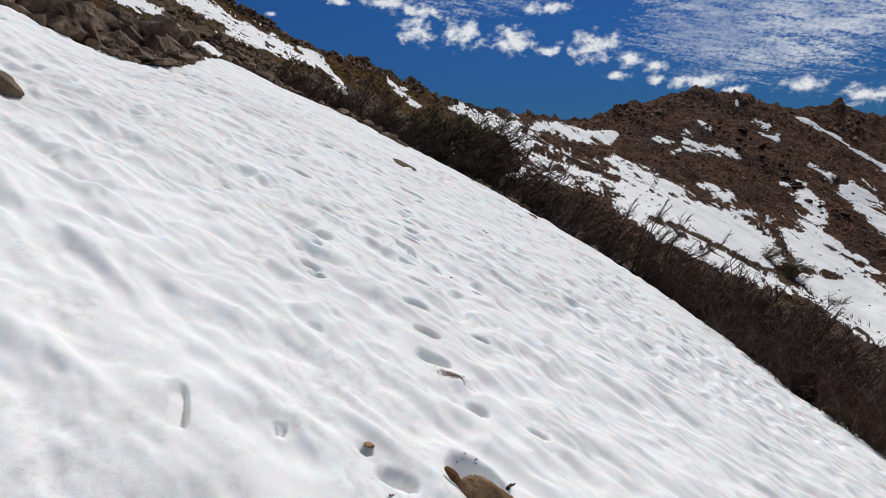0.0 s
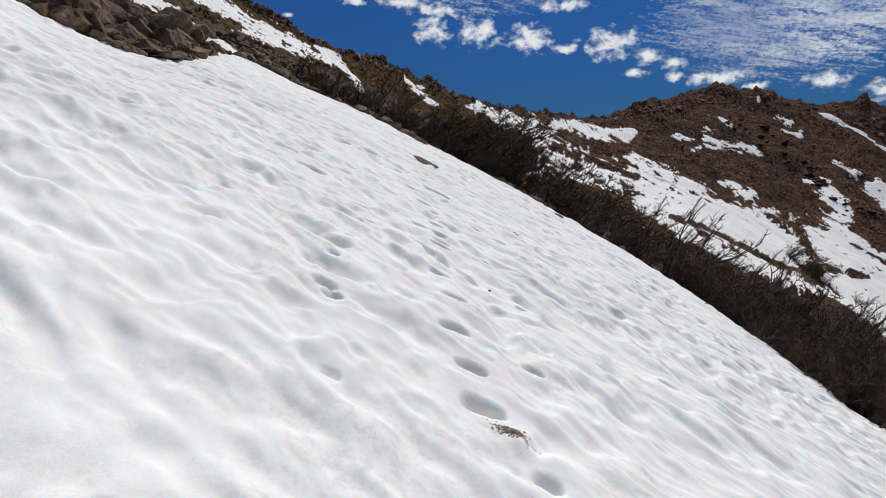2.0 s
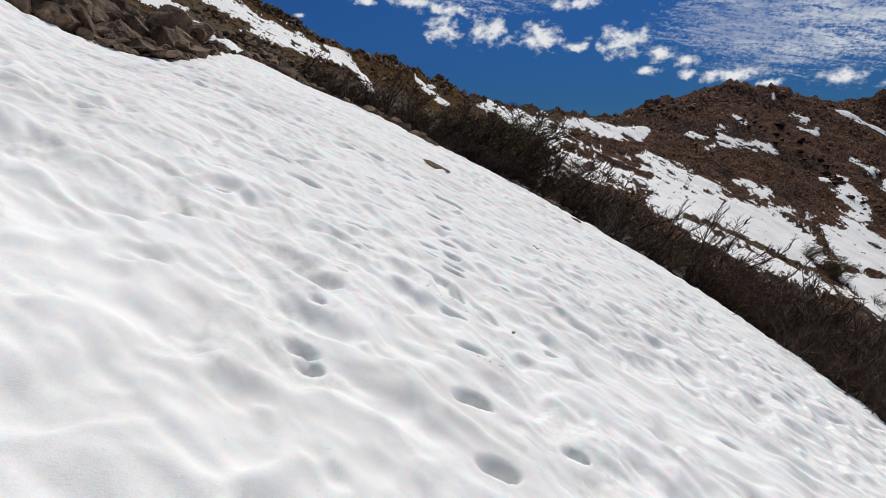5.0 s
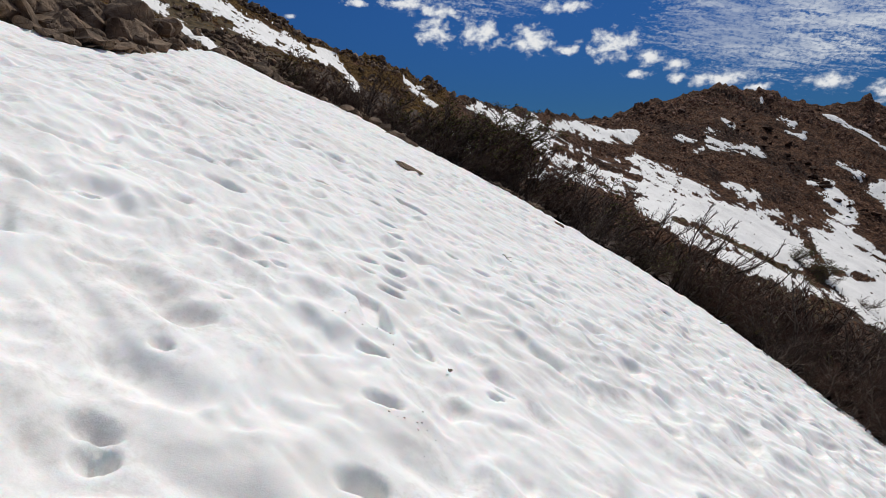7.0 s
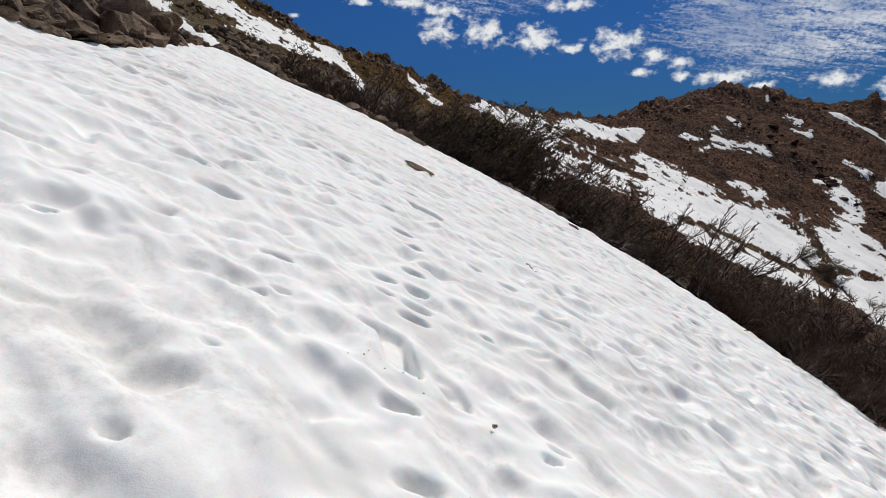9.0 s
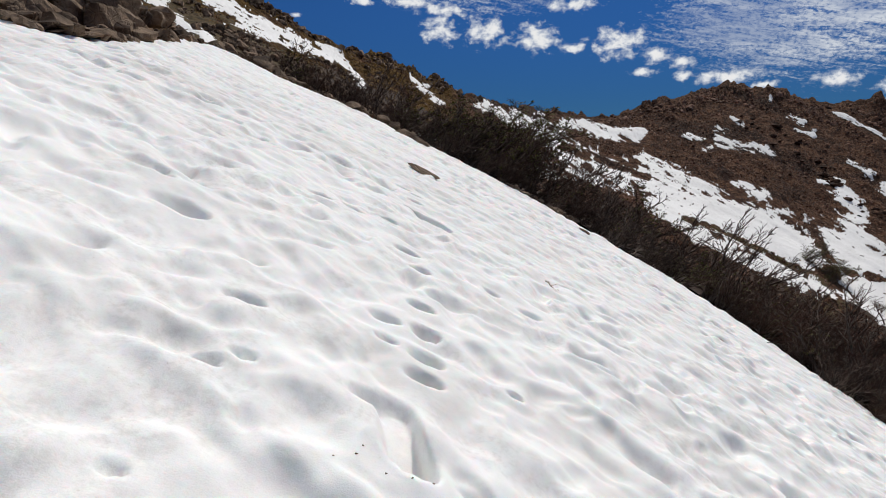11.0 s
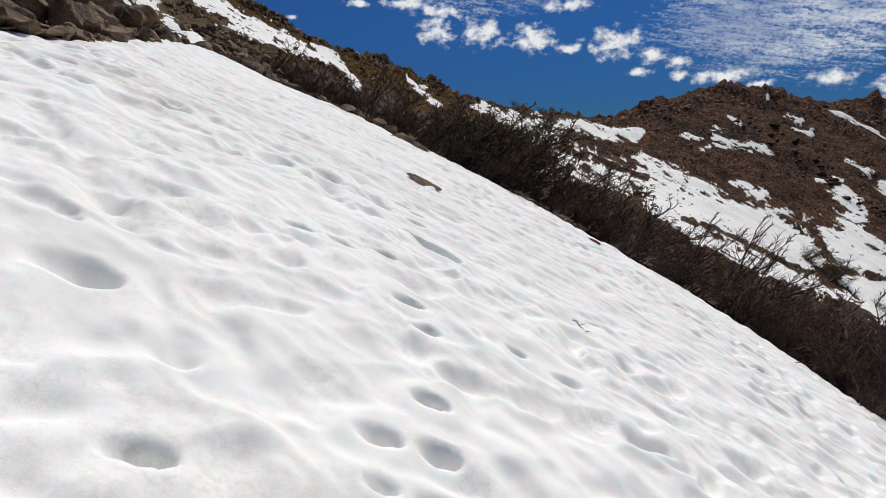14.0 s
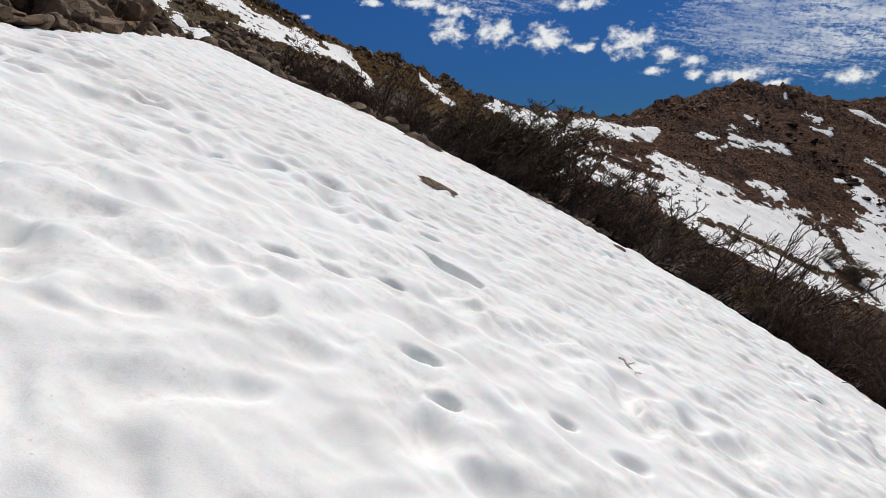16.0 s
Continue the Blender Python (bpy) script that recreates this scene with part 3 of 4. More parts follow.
def snow_patch(line, half, ragged, seed, turf=False):
    """A patch of snow lying on the land, ragged at the rim."""
    pts = np.array(line, float).reshape(-1, 2)
    b0, b1 = pts[:, 0].min() - 2 * half - 0.3, pts[:, 0].max() + 2 * half + 0.3
    e0, e1 = pts[:, 1].min() - 2 * half - 0.3, pts[:, 1].max() + 2 * half + 0.3
    step = max(0.03, min(0.06, half / 8))
    B, E = np.meshgrid(np.arange(b0, b1, step), np.arange(e0, e1, step))
    near = off_line(B, E, line)
    c, s = math.cos(-0.5), math.sin(-0.5)
    u, v = c * B + s * E, -s * B + c * E
    inside = half * 0.85 + (0.10 + 1.15 * ragged * half) * fractal(u * 0.9, v * 3.2, 6, 0.64, seed) - near
    share = share_at(B, E)
    if not turf:
        for strip, wide in STRIPS:
            inside = np.minimum(inside, off_line(B, E, strip) - wide * (1 + 0.8 * fractal(u * 1.6, v * 3.0, 4, 0.6, 77)))
    stones = fractal(u * 1.6 + 7, v * 6, 4, 0.62, seed + 50)
    keep = (inside > 0) & (share > 0.02) & (share < np.where(B < 0, 0.90, 0.955)) & (stones < 1.30 - 0.50 * ragged)
    if keep.sum() < 4:
        return
    x, y, z = land_point(B, np.clip(share, 0, 1.0))
    r = np.hypot(x, y)
    if turf:
        ob = sheet("turf_strip", x, y, z + 0.0004 * r * (1 + ramp(inside, 0, half)), keep, MOSS)
        tagged(ob, "strip of dry olive-brown turf between patches of snow", "turf", kind="structure")
        return
    ob = sheet("snow_patch", x, y, z + 0.0013 * r * (0.6 + ramp(inside, 0, half)), keep, FAR_SNOW)
    tagged(ob, "ragged patch of white spring snow on brown scree", "snow patch", "snow patches on the mountain", kind="structure")


build_ground()
build_snow()
for k, (line, half, ragged) in enumerate(PATCHES):
    snow_patch(line, half, ragged, 200 + 7 * k)
for k, (line, half, ragged) in enumerate(TURF):
    snow_patch(line, half, ragged, 500 + 7 * k, True)

# ---- rocks ----


def rock_mesh(name, seed, levels=3, sharp=0.5, flat=0.7, mat=None):
    """An angular boulder about 1 m across."""
    rng = random.Random(seed)
    bm = bmesh.new()
    bmesh.ops.create_icosphere(bm, subdivisions=levels, radius=0.5)
    planes = []
    for _ in range(15):
        d = Vector((rng.gauss(0, 1), rng.gauss(0, 1), rng.gauss(0, 1))).normalized()
        planes.append((d, rng.uniform(0.22, 0.42)))
    off = Vector((rng.uniform(0, 50), rng.uniform(0, 50), rng.uniform(0, 50)))
    for v in bm.verts:
        for d, k in planes:
            over = v.co.dot(d) - k
            if over > 0:
                v.co -= d * over * (0.8 + 0.2 * sharp)
        w = noise.fractal(v.co * 3 + off, 1.0, 2.0, 3)
        ridge = abs(noise.noise(v.co * 5.5 + off))
        fine = noise.fractal(v.co * 9 + off, 0.8, 2.0, 3)
        v.co *= 1 + 0.08 * w + 0.035 * fine - 0.16 * max(0.0, 0.25 - ridge)
        v.co.z *= flat
    me = bpy.data.meshes.new(name)
    bm.to_mesh(me)
    bm.free()
    me.materials.append(mat)
    return me


RIM_ROCKS = [rock_mesh("rim_stone", 140 + k, 4, 0.9, 0.6, RUBBLE) for k in range(5)]
BOULDERS = [rock_mesh("boulder", 40 + k, 4, 0.8, 0.62 + 0.06 * (k % 4), GRANITE) for k in range(8)]


def put_rock(b, r, size, rng, label, group="", sink=0.25, name="boulder", mesh=None, stretch=(1, 1, 1), turn=None, lift=0.0):
    x, y = r * math.sin(radians(b)), r * math.cos(radians(b))
    z = surface_point(x, y)
    ob = new(name, mesh or BOULDERS[rng.randrange(8)])
    lean = [rng.uniform(-0.35, 0.35), rng.uniform(-0.1, 0.6), rng.uniform(0, 6.28) if turn is None else turn]
    ob.matrix_world = Matrix.LocRotScale((x, y, z + size * (0.30 - sink) * stretch[2] + lift), Euler(lean), (size * stretch[0], size * stretch[1], size * stretch[2]))
    return tagged(ob, label, "rock", group)


def scatter_rocks():
    rng = random.Random(7)
    # outcrop above the snow
    for k in range(170):
        b = rng.uniform(-44, -22.0)
        depth = rng.random() ** 1.2 * 6.5
        r = float(on_circle(b, RIM_B, RIM_R)) + depth
        size = rng.choice((0.5, 0.7, 0.9, 1.2, 1.6, 2.1)) * rng.uniform(0.8, 1.15)
        if depth < 0.7:
            size *= 0.62
        put_rock(b, r, size, rng, "angular weathered brown granite boulder in the outcrop above the snow", "boulders of the outcrop", lift=0.12 * depth)
    for k in range(150):
        b = rng.uniform(-44, -20.5)
        r = float(on_circle(b, RIM_B, RIM_R)) + rng.uniform(-0.25, 4.0)
        put_rock(b, r, rng.uniform(0.2, 0.55), rng, "small angular brown stone among the boulders above the snow", "rubble of the outcrop", name="rubble_stone")
    # stones along the upper rim of the snow
    for k in range(230):
        b = rng.uniform(-22, -2.5)
        r = float(on_circle(b, RIM_B, RIM_R)) + rng.uniform(-0.2, 2.2)
        size = rng.choice((0.18, 0.26, 0.36, 0.52)) * rng.uniform(0.8, 1.2)
        put_rock(b, r, size, rng, "grey-brown stone along the rim of the snow field", "stones along the rim", name="rim_stone", mesh=RIM_ROCKS[k % 5], stretch=(1.3, 0.9, 0.9))
    for k in range(46):
        b = rng.uniform(2.0, 8.0)
        r = float(on_circle(b, RIM_B, RIM_R)) + rng.uniform(-0.1, 0.7)
        put_rock(b, r, rng.uniform(0.16, 0.4), rng, "small rusty stone on bare soil at the snow's rim", "stones on bare soil", name="soil_stone")


def rim_boulders():
    """Large stones at the upper rim, and flat ones at the foot of the outcrop."""
    rng = random.Random(29)
    for b, out, size in ((-16.9, 0.4, 0.9), (-15.7, 0.1, 1.5), (-14.9, 0.5, 1.2), (-14.2, 0.9, 0.9), (-13.0, 0.2, 0.6), (-9.2, 0.1, 0.9), (-8.4, 0.3, 0.7), (-6.9, 0.0, 0.8), (-6.1, 0.2, 1.0), (-19.0, 0.2, 0.8)):
        put_rock(b, float(on_circle(b, RIM_B, RIM_R)) + out, size, rng, "pale brown granite boulder at the upper rim of the snow", "boulders at the upper rim", 0.15, stretch=(1.4, 0.9, 0.75), turn=-0.5)
    for k in range(14):
        b = -27.5 + 0.40 * k + rng.uniform(-0.2, 0.2)
        put_rock(b, float(on_circle(b, RIM_B, RIM_R)) - rng.uniform(0.1, 0.9), rng.uniform(0.35, 0.75), rng, "flat brown stone half sunk in snow below the outcrop", "stones below the outcrop", 0.2, "flat_stone", stretch=(1.5, 0.9, 0.55), turn=-0.4)


def scree(name, count, low, high, b0, b1, mat, seed, sizes):
    """Countless loose blocks, joined."""
    rng = np.random.default_rng(seed)
    proto = rock_mesh("block", seed, 1, 0.8, 0.75, mat)
    pv = np.empty(len(proto.vertices) * 3, np.float32)
    proto.vertices.foreach_get("co", pv)
    pv = pv.reshape(-1, 3)
    pf = np.array([p.vertices[:] for p in proto.polygons])
    B = rng.uniform(b0, b1, count)
    S = low + (high - low) * rng.random(count)
    x, y, z = land_point(B, S)
    r = np.hypot(x, y)
    patchy = (fractal(x / 30, y / 30, 3, 0.5, 61) > -0.25) & ~((snow_cover(B, S) > 0.4) & (rng.random(count) > 0.04))
    size = sizes[0] * (sizes[1] / sizes[0]) ** (rng.random(count) ** 2.2) * (0.35 + r / 420)
    B, x, y, z, size = B[patchy], x[patchy], y[patchy], z[patchy], size[patchy]
    st = rng.uniform(0.6, 1.4, (len(x), 3)) * size[:, None]
    turn = np.linalg.qr(rng.normal(size=(len(x), 3, 3)))[0]
    V = np.einsum("nij,nkj->nki", turn, pv[None] * st[:, None]) + np.stack([x, y, z + 0.1 * size], -1)[:, None]
    F = pf[None] + (np.arange(len(x)) * len(pv))[:, None, None]
    me = bpy.data.meshes.new(name)
    me.from_pydata(V.reshape(-1, 3).tolist(), [], F.reshape(-1, 3).tolist())
    me.materials.append(mat)
    ob = new(name, me)
    return tagged(ob, "loose dark brown blocks strewn over the mountainside", "scree", kind="stuff")


scatter_rocks()
rim_boulders()
scree("scree", 34000, 0.10, 0.985, 2, 41, CRAG, 11, (0.5, 2.1))
scree("scree", 900, 0.90, 0.985, 11, 41, CRAG, 13, (0.9, 3.6))
scree("scree", 3500, 0.06, 0.98, -32, 4, RUBBLE, 12, (0.5, 2.4))
scree("scree", 4200, 0.005, 0.60, -36, -6, RUBBLE, 15, (0.4, 2.6))
scree("scree", 700, 0.88, 0.985, -24, 9, RUBBLE, 14, (1.0, 4.0))

# ---- shrubs ----


def tube(verts, faces, pts, r0, r1, sides):
    """A tapered limb along pts."""
    base, n = len(verts), len(pts)
    for i, p in enumerate(pts):
        d = (pts[min(i + 1, n - 1)] - pts[max(i - 1, 0)]).normalized()
        side = d.orthogonal().normalized()
        up = d.cross(side)
        r = r0 + (r1 - r0) * i / (n - 1)
        for k in range(sides):
            a = 2 * math.pi * k / sides
            verts.append(p + side * (r * math.cos(a)) + up * (r * math.sin(a)))
    for i in range(n - 1):
        for k in range(sides):
            j = (k + 1) % sides
            faces.append((base + i * sides + k, base + i * sides + j, base + (i + 1) * sides + j, base + (i + 1) * sides + k))


def limb(rng, start, way, length, steps, bend, lift):
    pts, d = [start.copy()], way.normalized()
    for _ in range(steps):
        d = (d + Vector((rng.gauss(0, bend), rng.gauss(0, bend), rng.gauss(0, bend) + lift))).normalized()
        pts.append(pts[-1] + d * (length / steps))
    return pts


def mesh_of(name, verts, faces, mat):
    me = bpy.data.meshes.new(name)
    me.from_pydata([tuple(v) for v in verts], [], faces)
    me.polygons.foreach_set("use_smooth", np.ones(len(me.polygons), bool))
    me.materials.append(mat)
    return me


def build_shrub(seed, tall, stems, leafy):
    """A many-stemmed, wind-bent mountain shrub: stems lean down the slope and carry flat, forking sprays of twigs."""
    rng = random.Random(seed)
    bv, bf, tv, tf, lv, lf = [], [], [], [], [], []
    for s in range(stems):
        a = rng.uniform(-1.5, 1.5)
        start = Vector((rng.gauss(0, 0.16), rng.gauss(0, 0.22), -0.25))
        way = Vector((0.75 * math.cos(a) + 0.30, 0.8 * math.sin(a), rng.uniform(0.35, 1.05)))
        reach = tall * rng.uniform(0.75, 1.5)
        stem = limb(rng, start, way, reach, 8, 0.20, 0.065)
        tube(bv, bf, stem, 0.040 * reach / 2, 0.009, 5)
        flat = Vector((rng.gauss(-0.3, 0.4), rng.gauss(0, 0.4), 1)).normalized()
        for i in range(2, 9):
            d = (stem[i] - stem[i - 1]).normalized()
            for side in (-1, 1):
                if rng.random() < 0.15:
                    continue
                out = d.cross(flat).normalized() * side
                br = limb(rng, stem[i], d * 0.8 + out * rng.uniform(0.6, 1.15) + Vector((0.1, 0, rng.gauss(0.12, 0.2))), reach * (0.46 - 0.038 * i) * rng.uniform(0.6, 1.25), 4, 0.15, 0.05)
                tube(bv, bf, br, 0.017, 0.008, 4)
                length = (br[-1] - br[0]).length
                for j in range(1, 5):
                    e = (br[j] - br[j - 1]).normalized()
                    for turn in (-1, 1):
                        if rng.random() < 0.2:
                            continue
                        off = e.cross(flat).normalized() * turn
                        tw = limb(rng, br[j], e * 0.75 + off * rng.uniform(0.45, 0.85) + Vector((0.08, 0, rng.gauss(0.08, 0.15))), length * (0.58 - 0.09 * j) * rng.uniform(0.6, 1.3), 2, 0.14, 0.05)
                        tube(tv, tf, tw, 0.0095, 0.0055, 3)
                        for w in range(2):
                            f = (tw[2] - tw[0]).normalized() + off * (0.7 if w else -0.5) + Vector((0, 0, rng.gauss(0.1, 0.25)))
                            t3 = limb(rng, tw[1 + w], f, length * rng.uniform(0.10, 0.24), 1, 0.1, 0.0)
                            tube(tv, tf, t3, 0.0065, 0.004, 3)
                            if leafy and rng.random() < leafy:
                                for _ in range(4):
                                    p = t3[-1] + Vector((rng.gauss(0, 0.035), rng.gauss(0, 0.035), rng.gauss(0, 0.015)))
                                    e1 = Vector((rng.gauss(0, 1), rng.gauss(0, 1), rng.gauss(0, 0.4))).normalized() * 0.040
                                    e2 = e1.cross(flat).normalized() * 0.026
                                    base = len(lv)
                                    lv.extend((p - e1, p + e2, p + e1, p - e2))
                                    lf.append((base, base + 1, base + 2, base + 3))
    meshes = [("trunk", mesh_of("trunk", bv, bf, BARK)), ("crown", mesh_of("crown", tv, tf, TWIG))]
    if lf:
        meshes.append(("foliage", mesh_of("foliage", lv, lf, LEAF)))
    return meshes


SHRUBS = [build_shrub(90 + k, 2.0, (6, 7, 6, 5, 7, 6)[k], (0.0, 0.0, 0.08, 0.28, 0.0, 0.5)[k]) for k in range(6)]


def put_shrub(kind, b, out, size, turn, label, group="shrubs along the snow field", squash=1.0, drop=0.0):
    r = float(on_circle(b, RIM_B, RIM_R)) + out
    x, y = r * math.sin(radians(b)), r * math.cos(radians(b))
    base = new("shrub")
    base.matrix_world = Matrix.LocRotScale((x, y, surface_point(x, y) - 0.05 - drop), Euler((0, 0, turn)), (size, size, size * squash))
    for name, me in SHRUBS[kind]:
        part_ob = new(name, me)
        part_ob.parent = base
    return tagged(base, label, "shrub", group)


BARE = "leafless dark brown mountain shrub bent by wind beside the snow"
GREEN = "mountain shrub with sparse small olive leaves beside the snow"


def plant_belt():
    rng = random.Random(23)
    rows = ((-6.0, 42.0, 0.9, 0.62, 1.7), (-14.5, 44.0, 2.2, 0.95, 1.7), (-14.5, 44.0, 4.2, 1.15, 2.5), (-8.0, 44.0, 6.6, 1.25, 3.4), (10.0, 44.0, 9.0, 1.1, 3.6), (20.0, 44.0, 12.0, 1.2, 3.6))
    for b0, b1, out, size, step in rows:
        b = b0
        while b < b1:
            grow = float(np.interp(b, [-15, -10, -6, 0, 6, 12, 20, 26, 32, 40], [0.75, 0.72, 0.85, 1.05, 1.02, 0.95, 0.95, 1.0, 1.0, 1.0]))
            kind = rng.choice((0, 1, 2, 4, 0, 1, 4, 3)) if not (-4 < b < 4 and out > 3) else rng.choice((5, 3, 5, 2))
            put_shrub(kind, b + rng.uniform(-0.5, 0.5), out + rng.uniform(-0.6, 0.7), size * grow * (rng.uniform(0.75, 1.2) if out < 2 else rng.uniform(0.6, 1.4)), rng.uniform(-0.9, 0.9), GREEN if kind in (3, 5) else BARE)
            b += step * rng.uniform(0.7, 1.5)
    for b in np.arange(24.6, 41, 1.0):
        put_shrub(rng.choice((0, 1, 4)), b + rng.uniform(-0.3, 0.3), rng.uniform(-1.0, 0.1), rng.uniform(0.45, 0.72), rng.uniform(-0.8, 0.8), BARE)
    for k in range(46):
        b = rng.uniform(20.0, 44.0)
        put_shrub(rng.choice((0, 1, 2, 3, 4)), b, rng.uniform(8.0, 12.0 + 55.0 * float(np.clip((b - 20) / 10, 0.1, 1))), rng.uniform(0.9, 1.6), rng.uniform(-0.8, 0.8), BARE, "bushes on the heath")
    for b, out, size in ((-2.6, 3.0, 1.25), (-1.2, 3.6, 1.75), (0.3, 3.2, 1.75), (1.6, 4.4, 1.5), (-4.6, 3.2, 1.2)):
        put_shrub(5, b, out, size, rng.uniform(-0.4, 0.4), GREEN)


def belt_floor():
    """Dark litter and heath under the shrubs."""
    B, K = np.meshgrid(np.arange(-14, 46, 0.12), np.linspace(0, 1, 40))
    top = rim_rise(B) + np.interp(B, [-14, -8, 0, 8, 16, 21, 24, 28, 32, 40], [1.6, 2.6, 2.6, 2.3, 2.2, 3.2, 4.8, 6.6, 7.6, 8.2]) * (1 + 0.22 * fractal(B / 1.1, B * 0 + 5.0, 4, 0.6, 81))
    low, sky = rim_rise(B), on_circle(B, SKY_B, SKY_E, 0.4)
    share = np.clip(BELT * 0.15 + (BELT * 0.85 + (1 - BELT) * (top - low) / (sky - low)) * K, 0, 0.9)
    x, y, z = land_point(B, share)
    ob = sheet("heath_strip", x, y, z + 0.02 + 0.05 * np.abs(fractal(x / 0.4, y / 0.4, 3, 0.5, 83)), None, LITTER)
    tagged(ob, "dark brown heath and dead twigs under the shrubs", "heath", kind="structure")


plant_belt()
belt_floor()


def far_thicket():
    """Shrubs and low trees far across the gully."""
    rng = random.Random(5)
    for b, e, size in FAR_BUSHES:
        share = float(share_at(b, e))
        rim, far = float(on_circle(b, RIM_B, RIM_R)), float(on_circle(b, SKY_B, SKY_R))
        put_shrub(rng.choice((2, 3, 5)), b, (far - rim) * share, size, rng.uniform(-0.8, 0.8), "dark low tree standing alone in snow across the gully", "far trees", 0.85)


FAR_BUSHES = [(28.0, -8.8, 3.2), (28.7, -9.3, 3.0), (30.0, -10.1, 3.4), (29.4, -9.7, 2.6), (30.4, -10.5, 2.8), (33.1, -12.0, 2.2)]
far_thicket()


CRAGS = [rock_mesh("outcrop", 91 + k, 4, 0.6, 0.7, DARK_CRAG) for k in range(4)]


def dark_outcrop(b, rise, size, kind=0, turn=0.5):
    share = float(share_at(b, rise))
    x, y, z = (float(v) for v in land_point(np.float64(b), np.float64(share)))
    ob = new("outcrop", CRAGS[kind])
    ob.matrix_world = Matrix.LocRotScale((x, y, z + 0.12 * size), Euler((0.1, 0.2, turn)), (size, size * 0.8, size * 0.75))
    return ob


tagged(dark_outcrop(36.2, -7.9, 11.0), "dark rock outcrop standing out of the far snow", "rock")
crag_rng = random.Random(19)
CRAG_LINE = [(21.8, 2.68), (25.3, 1.55), (27.7, -0.52), (29.6, -2.30), (31.6, -4.70), (34.7, -5.61)]
for (ba, ea), (bb, eb) in zip(CRAG_LINE[:-1], CRAG_LINE[1:]):
    for q in range(9):
        w = crag_rng.random()
        crag = dark_outcrop(ba + (bb - ba) * w + crag_rng.gauss(0, 0.55), ea + (eb - ea) * w + crag_rng.gauss(0, 0.3), crag_rng.uniform(2.6, 6.5), crag_rng.randrange(4), crag_rng.uniform(0, 6.28))
        tagged(crag, "jagged dark crag jutting from the brown mountainside", "rock", "crags on the mountainside")


# ---- single stones and litter on the snow ----
SLAB = rock_mesh("slab", 77, 3, 0.9, 0.55, GRANITE)


def on_snow(x, y):
    """Height of the finished snow at a place."""
    x, y = np.array([float(x)]), np.array([float(y)])
    return float((snow_height(x, y) + snow_relief(x, y))[0])


def lay(name, mesh, x, y, size, turn, label, category, lean=(0, 0.45), lift=0.0):
    ob = new(name, mesh)
    ob.matrix_world = Matrix.LocRotScale((x, y, on_snow(x, y) + lift), Euler((lean[0], lean[1], turn)), size)
    return tagged(ob, label, category)


def pebble_mesh(seed, mat):
    return rock_mesh("pebble", seed, 3, 0.5, 0.6, mat)


def curl_mesh(name, length, width, bend, mat):
    """A curled piece of bark or leaf with thickness and a ragged rim."""
    bm = bmesh.new()
    rng = random.Random(3)
    rows = []
    for i in range(9):
        t = i / 8
        half = width * 0.5 * math.sin(math.pi * (0.08 + 0.86 * t)) ** 0.7 * rng.uniform(0.9, 1.08)
        rows.append([bm.verts.new(((t - 0.5) * length, half * k, bend * length * (t - 0.5) ** 2 + 0.5 * half * k * k)) for k in (-1, -0.5, 0, 0.5, 1)])
    for a, b in zip(rows[:-1], rows[1:]):
        for k in range(4):
            bm.faces.new((a[k], a[k + 1], b[k + 1], b[k]))
    bmesh.ops.solidify(bm, geom=bm.faces[:], thickness=0.004)
    me = bpy.data.meshes.new(name)
    bm.to_mesh(me)
    bm.free()
    me.materials.append(mat)
    return me


def twig_mesh(seed, length, mat):
    """A dead forked twig."""
    rng = random.Random(seed)
    v, f = [], []
    main = limb(rng, Vector((-length / 2, 0, 0.01)), Vector((1, 0.1, 0.1)), length, 6, 0.22, 0.0)
    tube(v, f, main, 0.012, 0.005, 5)
    for i in (2, 4):
        tube(v, f, limb(rng, main[i], Vector((0.5, rng.choice((-1, 1)), 0.6)), length * 0.35, 3, 0.2, 0.0), 0.007, 0.003, 4)
    return mesh_of("twig", v, f, mat)


lay("rock_slab", BOULDERS[5], -1.17, 18.45, (1.15, 0.42, 0.34), -0.45, "long flat brown rock poking out of the snow", "rock", lift=0.02)
lay("rock_slab", SLAB, -2.35, 29.6, (3.0, 0.8, 0.75), -0.5, "long dark rock slab at the upper rim of the snow", "rock", lift=0.05)
lay("stone", pebble_mesh(60, CRAG), 3.75, 25.2, (0.5, 0.3, 0.3), -0.4, "small dark wedge of rock on the snow", "stone", lift=0.02)
lay("boulder", BOULDERS[3], -3.99, 5.62, (0.54, 0.52, 0.44), 0.6, "grey granite boulder sunk in the snow", "rock", lift=0.0)
lay("stone", pebble_mesh(61, STONE), -0.36, 2.75, (0.078, 0.058, 0.06), 0.3, "small ochre stone melted into the snow", "stone", lift=0.012)
lay("rock", rock_mesh("rock", 66, 4, 0.6, 0.6, STONE), 0.25, 2.73, (0.40, 0.26, 0.28), -0.35, "rough ochre rock on the rim of a melted hole", "rock", lift=0.05)
lay("bark_piece", curl_mesh("bark_piece", 0.13, 0.05, 0.5, DEAD_LEAF), 0.06, 2.80, (1, 1, 1), -0.75, "curled brown piece of bark stuck at the melted hole", "bark", (1.15, 0.5), 0.03)
lay("twig", twig_mesh(5, 0.30, PALE_TWIG), 0.94, 12.55, (1, 1, 1), -0.5, "bleached forked twig lying on the snow", "twig", lift=0.01)
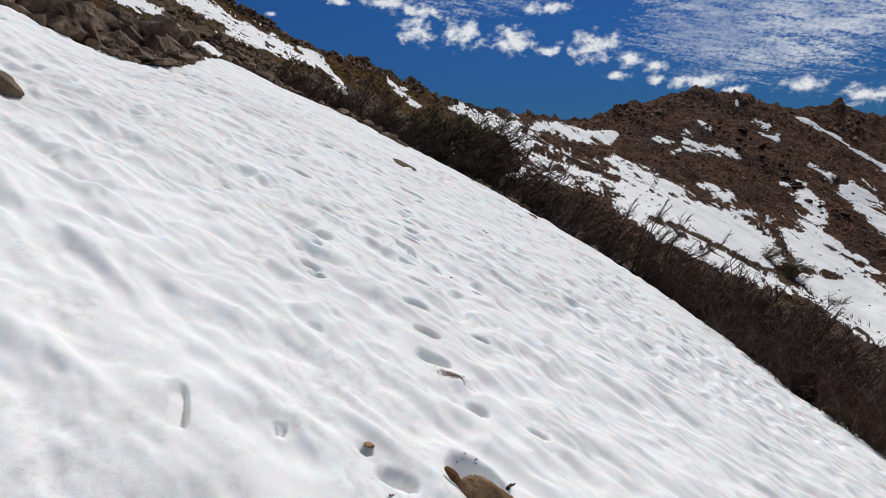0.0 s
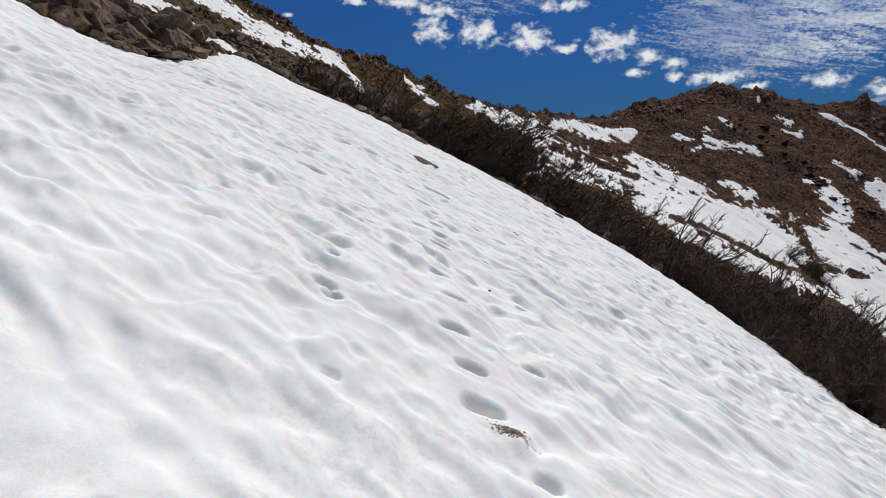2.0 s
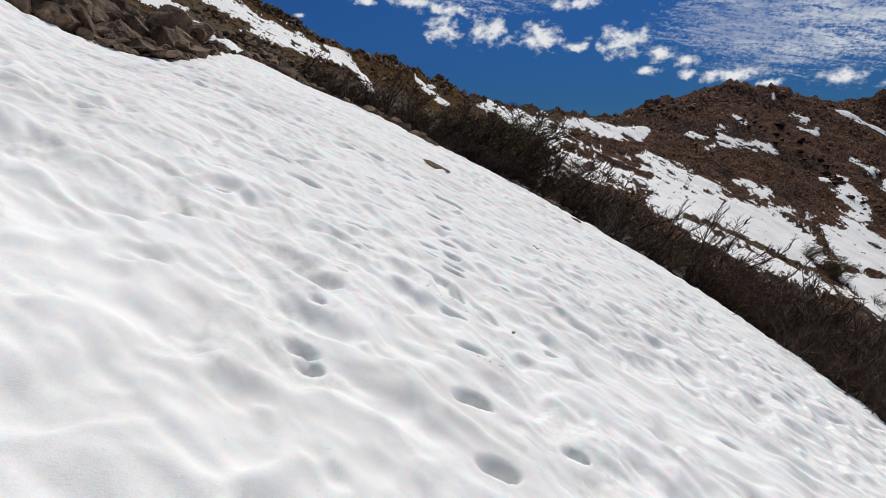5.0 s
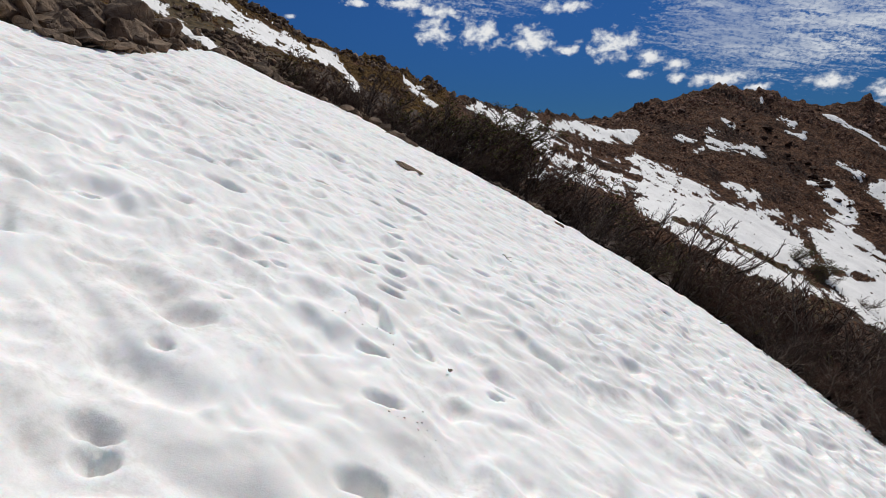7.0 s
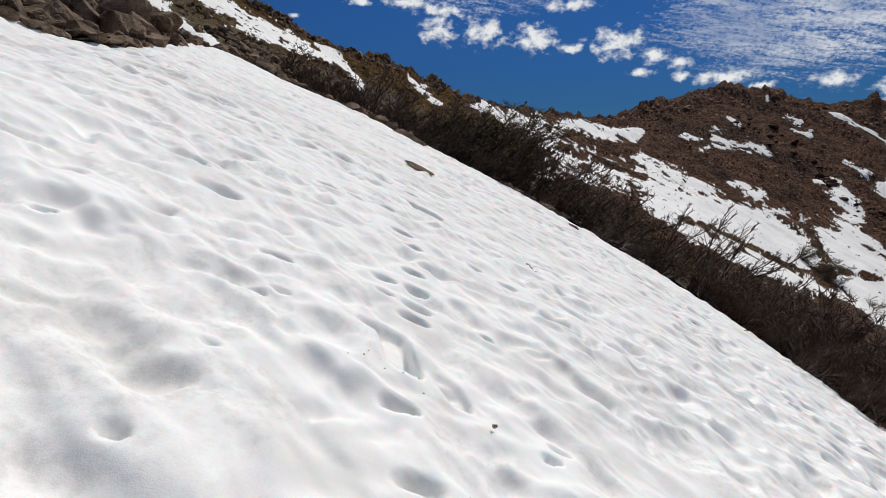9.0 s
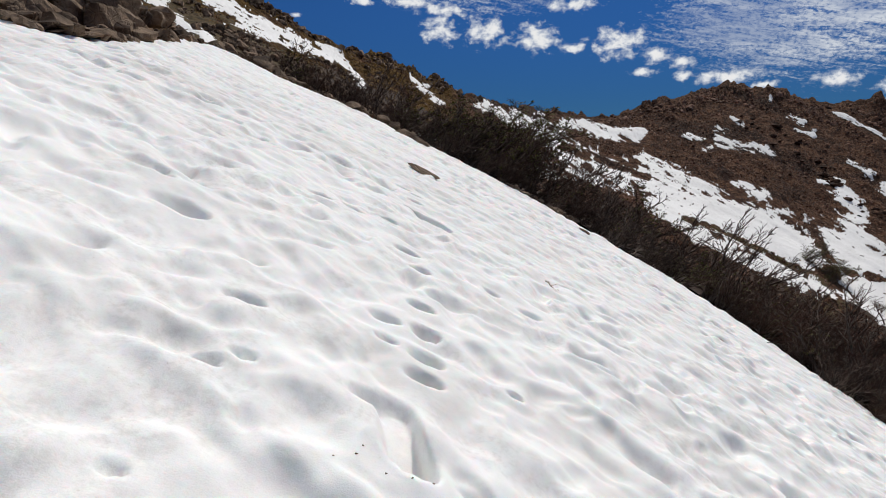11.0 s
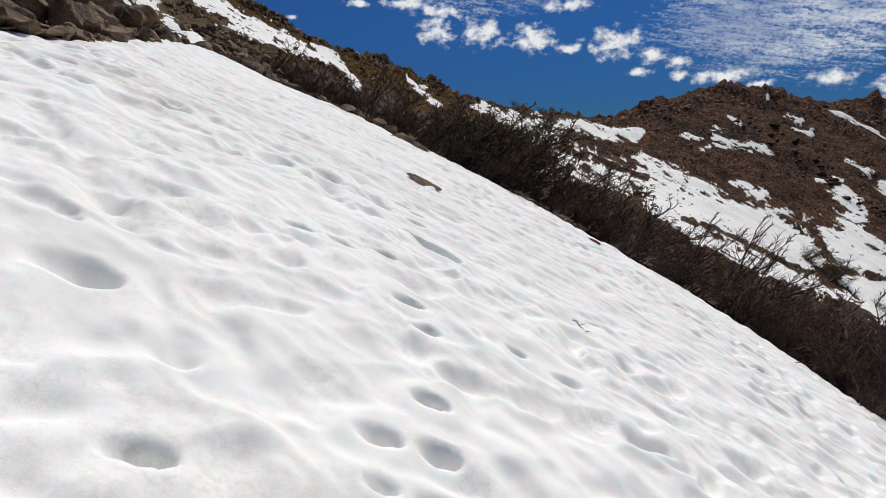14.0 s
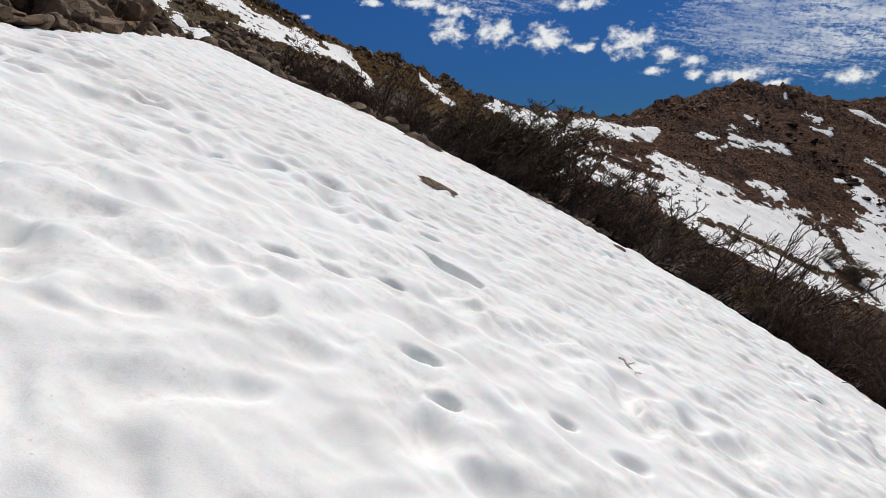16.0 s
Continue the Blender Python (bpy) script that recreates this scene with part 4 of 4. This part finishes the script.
lay("stone", pebble_mesh(62, CRAG), 4.63, 16.2, (0.22, 0.13, 0.14), -0.5, "small dark stone lying on the snow", "stone", lift=0.02)
lay("twig", twig_mesh(8, 0.5, BARK), 8.3, 21.3, (1, 1, 1.2), -0.5, "dark broken twig lying on the snow", "twig", lift=0.02)
lay("twig", twig_mesh(9, 0.09, BARK), 0.36, 3.0, (1, 1, 1), 0.9, "tiny dark twig stuck in the snow", "twig", lift=0.005)
lay("leaf", curl_mesh("leaf", 0.03, 0.02, 1.5, DEAD_LEAF), -0.23, 2.46, (1, 1, 1), 0.4, "tiny dead brown leaf on the snow", "leaf", lift=0.004)
lay("leaf", curl_mesh("leaf", 0.045, 0.028, 1.5, PALE_TWIG), 0.08, 6.90, (1, 1, 1), 0.9, "pale dry leaf standing in the snow", "leaf", (0.9, 0.3), 0.02)


def crumbs(cx, cy, spread, count, seed, label):
    """Dirt crumbs trodden or washed into the snow."""
    rng = random.Random(seed)
    v, f = [], []
    for _ in range(count):
        x, y = cx + rng.gauss(0, spread), cy + rng.gauss(0, spread * 0.7)
        s = rng.uniform(0.002, 0.009)
        z = on_snow(x, y)
        base = len(v)
        v.extend(Vector((x + s * a * rng.uniform(0.7, 1.4), y + s * b, z + s * 0.7 * c)) for a, b, c in ((1, 0, 0), (-0.6, 0.9, 0), (-0.6, -0.9, 0), (0, 0, 1), (0, 0, -0.8)))
        f.extend(((base + i, base + j, base + k) for i, j, k in ((0, 1, 3), (1, 2, 3), (2, 0, 3), (1, 0, 4), (2, 1, 4), (0, 2, 4))))
    tagged(new("dirt", mesh_of("dirt", v, f, SOIL)), label, "dirt", kind="stuff")


crumbs(0.07, 4.06, 0.045, 320, 31, "grey-pink dirt crumbs trodden into the snow")
crumbs(0.16, 3.10, 0.035, 90, 32, "brown dirt crumbs on the wall of a melted hole")
crumbs(0.30, 2.92, 0.03, 60, 33, "brown dirt crumbs beside a rock in the snow")
crumbs(0.0, 6.0, 0.10, 12, 34, "scattered dirt specks along the footprints")
crumbs(-0.42, 7.0, 0.12, 12, 35, "scattered dirt specks along the footprints")
